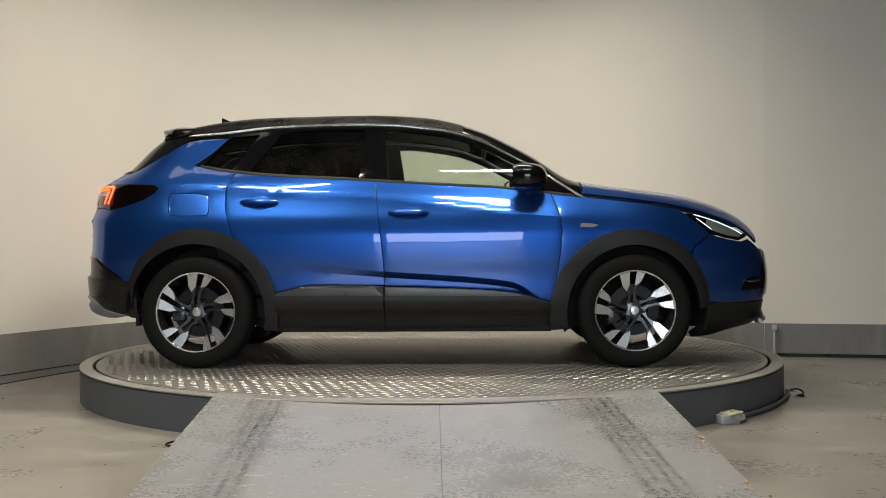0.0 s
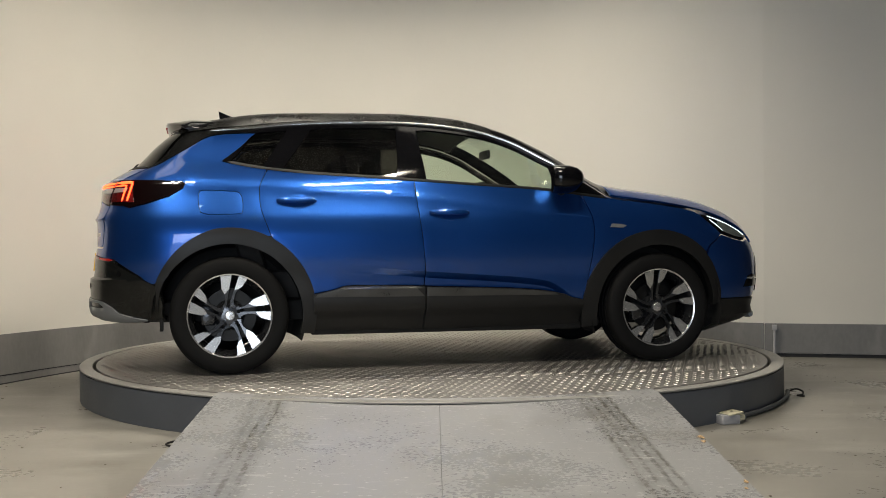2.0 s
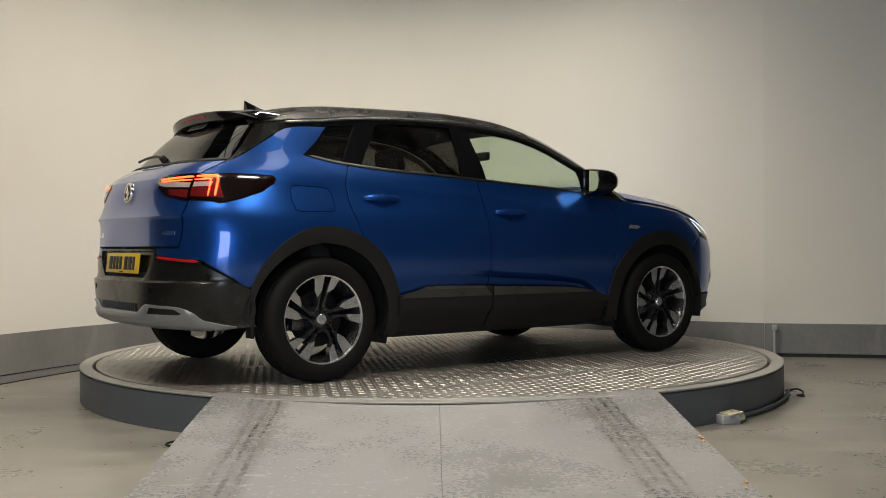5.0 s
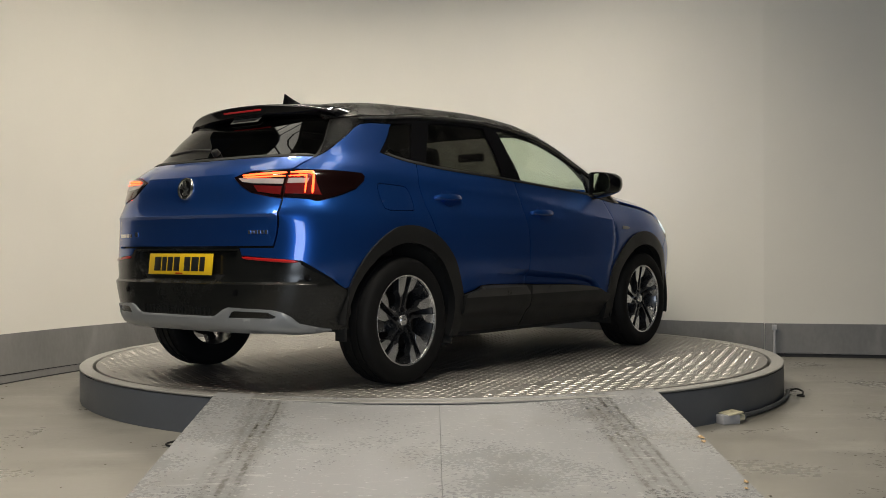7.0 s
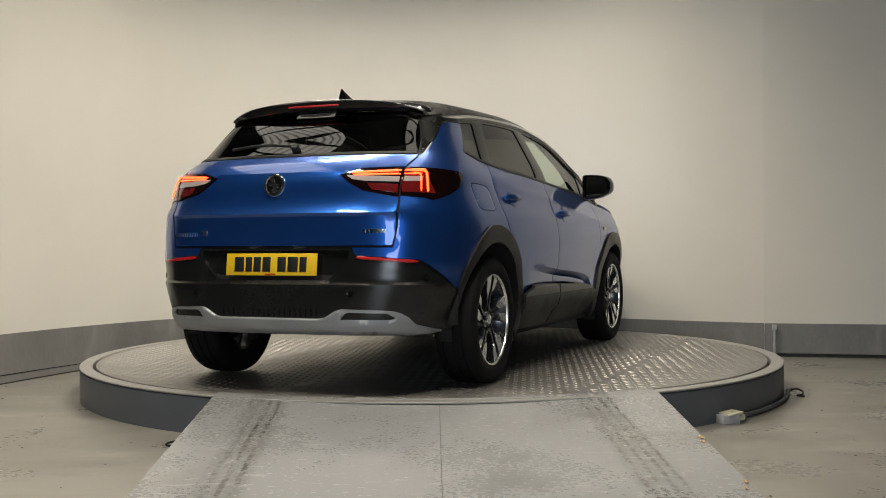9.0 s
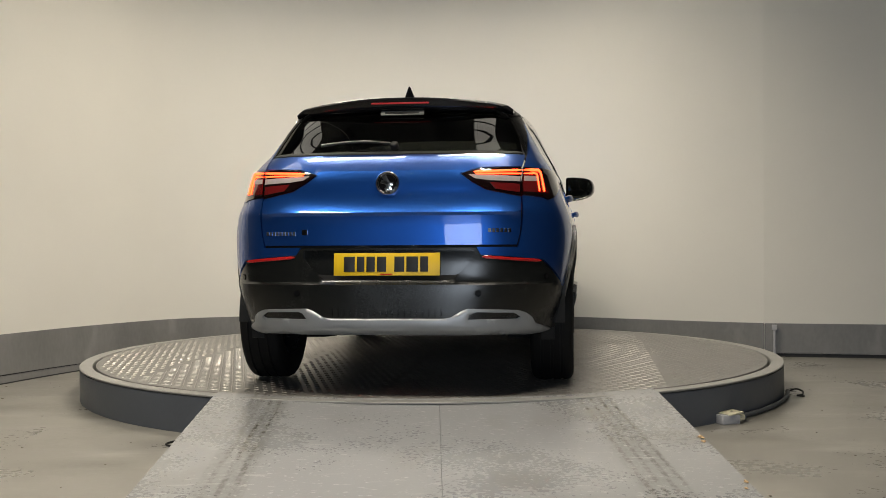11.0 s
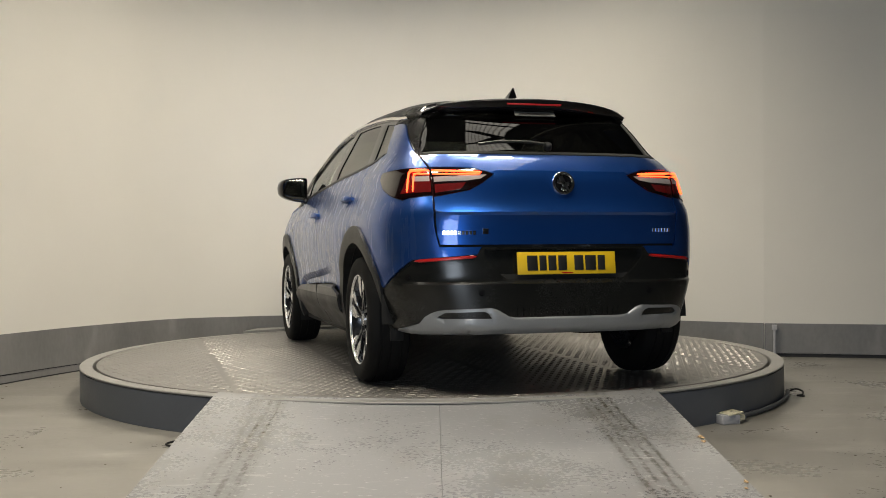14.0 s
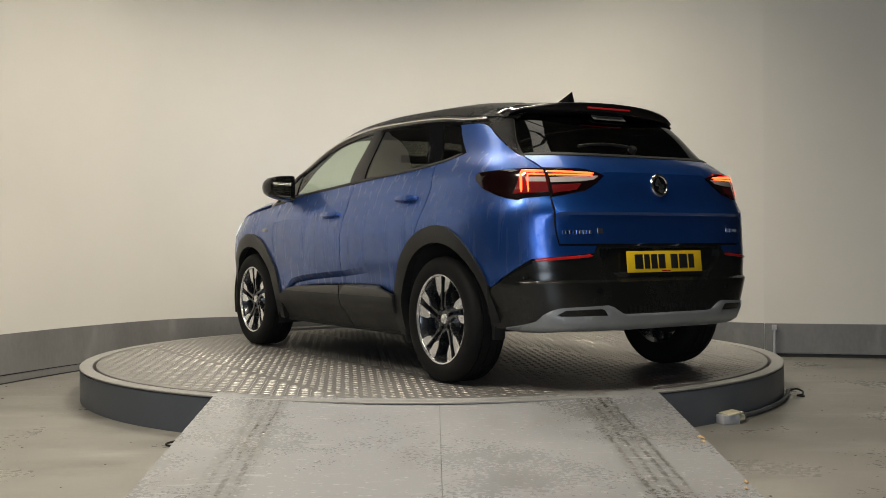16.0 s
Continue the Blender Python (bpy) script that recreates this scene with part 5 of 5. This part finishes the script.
def make_wheel(turned):
    bm = bmesh.new()
    lathe(bm, [(0.213, 0.10), (0.205, 0.02), (0.210, -0.05), (0.232, -0.088)], 64, "y")
    lathe(bm, [(0.005, 0.02), (0.10, 0.0), (0.070, -0.050), (0.064, -0.062), (0.045, -0.066), (0.005, -0.068)], 40, "y")
    wheel = part("wheel", bm, M_DARKALLOY, car, "five-spoke alloy wheel, dark with machined faces")
    prof = [(0.232, -0.080), (0.238, -0.098), (0.25, -0.106), (0.275, -0.113), (0.305, -0.114), (0.322, -0.108), (0.334, -0.098), (0.340, -0.085)]
    for g in (-0.052, 0.0, 0.052):
        prof += [(0.344, g - 0.008), (0.337, g - 0.0075), (0.337, g + 0.0075), (0.344, g + 0.008)]
    prof += [(0.340, 0.085), (0.334, 0.098), (0.322, 0.108), (0.305, 0.114), (0.27, 0.113), (0.24, 0.10), (0.213, 0.098)]
    bm = bmesh.new()
    lathe(bm, prof, 96, "y")
    part("tyre", bm, M_TYRE, wheel, "black road tyre with grooved tread", smooth=30)
    bm = bmesh.new()
    lathe(bm, [(0.235, -0.092), (0.2375, -0.101), (0.245, -0.104), (0.2465, -0.097)], 96, "y")
    part("rim_lip", bm, M_BRIGHT, wheel, "bright machined rim edge")
    for k in range(5):
        c = turned + 72 * k
        for prong, face in ((PRONG_A, FACE_A), (PRONG_B, FACE_B)):
            sp = part("spoke", blade(bmesh.new(), prong, c, -0.050, -0.088), M_DARKALLOY, wheel)
            part("machined_face", blade(bmesh.new(), face, c, -0.086, -0.0915), M_BRIGHT, sp, "bright machined spoke face")
        bm = bmesh.new()
        lathe(bm, [(0.001, -0.080), (0.0095, -0.080), (0.0105, -0.076), (0.0115, -0.055)], 12, "y")
        b = part("bolt", bm, M_GLOSSBLACK, wheel)
        b.location = (0.056 * math.cos(radians(c + 15)), 0, 0.056 * math.sin(radians(c + 15)))
    bm = bmesh.new()
    lathe(bm, [(0.001, -0.082), (0.024, -0.081), (0.029, -0.076), (0.030, -0.06)], 28, "y")
    part("hub_cap", bm, M_BRIGHT, wheel, "chrome hub cap")
    bm = bmesh.new()
    lathe(bm, [(0.06, -0.015), (0.155, -0.015), (0.155, 0.008), (0.06, 0.008)], 48, "y")
    part("brake_disc", bm, M_DISC, wheel)
    bm = box(bmesh.new(), -0.165, -0.08, -0.035, 0.03, -0.06, 0.06, 0.012)
    part("brake_caliper", bm, M_DARKALLOY, wheel)
    return wheel


base = make_wheel(82)
base.matrix_basis = pose(-HX, -0.792, 0.344)
WHEELS = [(HX, -0.792, 0, -10), (-HX, 0.792, 180, -3), (HX, 0.792, 180, -10)]
for x, y, rz, roll in WHEELS:
    w = copy_thing(base, pose(x, y, 0.344, 0, 0, rz) @ pose(0, 0, 0, 0, roll, 0))

# ---- small things round the turntable ----
M_GREYPLASTIC = mat("grey_plastic", (0.42, 0.42, 0.44), 0.5, vary=0.12)
M_CREAM = mat("cream_plastic", (0.62, 0.58, 0.42), 0.5, vary=0.1, fine=120)
M_CABLE = mat("grey_conduit", (0.10, 0.105, 0.11), 0.5, vary=0.15)
M_WOOD = mat("raw_splintered_wood", (0.50, 0.34, 0.18), 0.8, vary=0.3, scale=30, fine=200, bump=0.3)
bx = empty("junction_box", "small grey junction box with a loose cream lid", "junction box")
BM = pose(1.565, -1.80, 0.0, 0, 0, 20)
part("case", box(bmesh.new(), -0.054, 0.054, -0.034, 0.034, 0.0, 0.050, 0.006, BM), M_GREYPLASTIC, bx)
part("lid", box(bmesh.new(), -0.054, 0.050, -0.042, 0.042, 0.053, 0.061, 0.003, BM @ pose(0.03, 0.012, 0, 3, -4, 12)), M_CREAM, bx, "cream lid")
part("gland", tube(bmesh.new(), [BM @ Vector((0.055, 0, 0.03)), BM @ Vector((0.095, 0, 0.03))], 0.018), M_CREAM, bx)
pts = [BM @ Vector((0.10, 0.0, 0.03))] + [Vector((2.356 * math.cos(radians(a)), 2.356 * math.sin(radians(a)), 0.016)) for a in np.linspace(-44, -17, 14)]
thing("conduit", tube(bmesh.new(), spline(pts, 3), 0.013, 10), M_CABLE, "dark grey cable conduit lying round the drum", "cable", smooth=60)
pts = [Vector((2.27, -0.66, 0.010)), Vector((2.30, -0.70, 0.03)), Vector((2.33, -0.74, 0.02)), Vector((2.31, -0.79, 0.006)), Vector((2.27, -0.82, 0.006)), Vector((2.30, -0.86, 0.006))]
thing("loose_wire", tube(bmesh.new(), spline(pts, 6), 0.006, 6), M_BLACK, "short loose black wire on the floor", "wire", smooth=60)
post = empty("wall_bracket", "short grey pipe bracket against the skirting board", "bracket")
PMX = FLAT @ pose(0.08, -0.045, 0)
part("pipe", tube(bmesh.new(), [PMX @ Vector((0, 0, 0.0)), PMX @ Vector((0, 0, 0.235))], 0.011), M_GREYPLASTIC, post)
part("cap", box(bmesh.new(), -0.020, 0.020, -0.016, 0.040, 0.225, 0.268, 0.004, PMX), M_GREYPLASTIC, post)
hook = [(-1.20, -2.31, 0.004), (-1.25, -2.33, 0.004), (-1.285, -2.305, 0.010), (-1.24, -2.27, 0.02), (-1.18, -2.26, 0.03)]
thing("wire_hook", tube(bmesh.new(), spline([Vector(p) for p in hook], 5), 0.005, 6), M_BLACK, "bent black wire hook beside the ramp", "wire", smooth=60)
for k, (x, y, z, sz) in enumerate(((1.125, -2.98, 0.143, 0.020), (1.118, -3.05, 0.139, 0.014), (1.122, -3.62, 0.100, 0.013), (1.10, -3.70, 0.095, 0.008))):
    bm = bmesh.new()
    bmesh.ops.create_icosphere(bm, subdivisions=2, radius=sz)
    for v in bm.verts:
        v.co *= 0.7 + 0.5 * noise.noise(v.co * 60 + Vector((k, 0, 0)))
        v.co.z *= 0.45
        v.co.y *= 1.8
    ob = thing("wood_chip", bm, M_WOOD, "splintered raw wood chip at the ramp edge", "wood chip", group="wood chips at the ramp")
    ob.location = (x, y, z + 0.004)
bm = bmesh.new()
rnd = random.Random(4)
for k in range(90):
    x, y = rnd.uniform(-3.0, 3.4), rnd.uniform(-3.6, 0.6)
    if math.hypot(x, y) < 2.45 or (RX0 - 0.05 < x < RX1 + 0.05 and y < -2):
        continue
    r = rnd.uniform(0.002, 0.006)
    box(bm, x - r, x + r * rnd.uniform(0.6, 2), y - r, y + r, 0, r * 0.5, 0, None)
thing("floor_grit", bm, mat("grit", (0.16, 0.14, 0.11), 0.8, vary=0.3), "scattered grit and small crumbs on the floor", "grit", kind="stuff")


# ---- movement ----
def turn_at(t):
    """Degrees the table has turned: a slow start, then a steady rate."""
    return interp(t, (0, -2.38), (0.5, 1.24), (1, 4.86), (1.5, 8.47), (2, 12.13), (2.5, 15.87), (3, 19.68), (4, 27.48), (6.5, 47.1), (9, 66.67), (11.5, 86.25), (13.5, 101.88), (16, 121.6))


def motions():
    rows_car, rows_disc = [], []
    for k in range(33):
        t = k * 0.5
        spin = pose(0, 0, TOP, 0, 0, turn_at(t))
        rows_disc.append((t, spin))
        rows_car.append((t, spin @ pose(-0.073, -0.072, 0.003)))
    walk(disc, rows_disc)
    walk(car, rows_car)


motions()
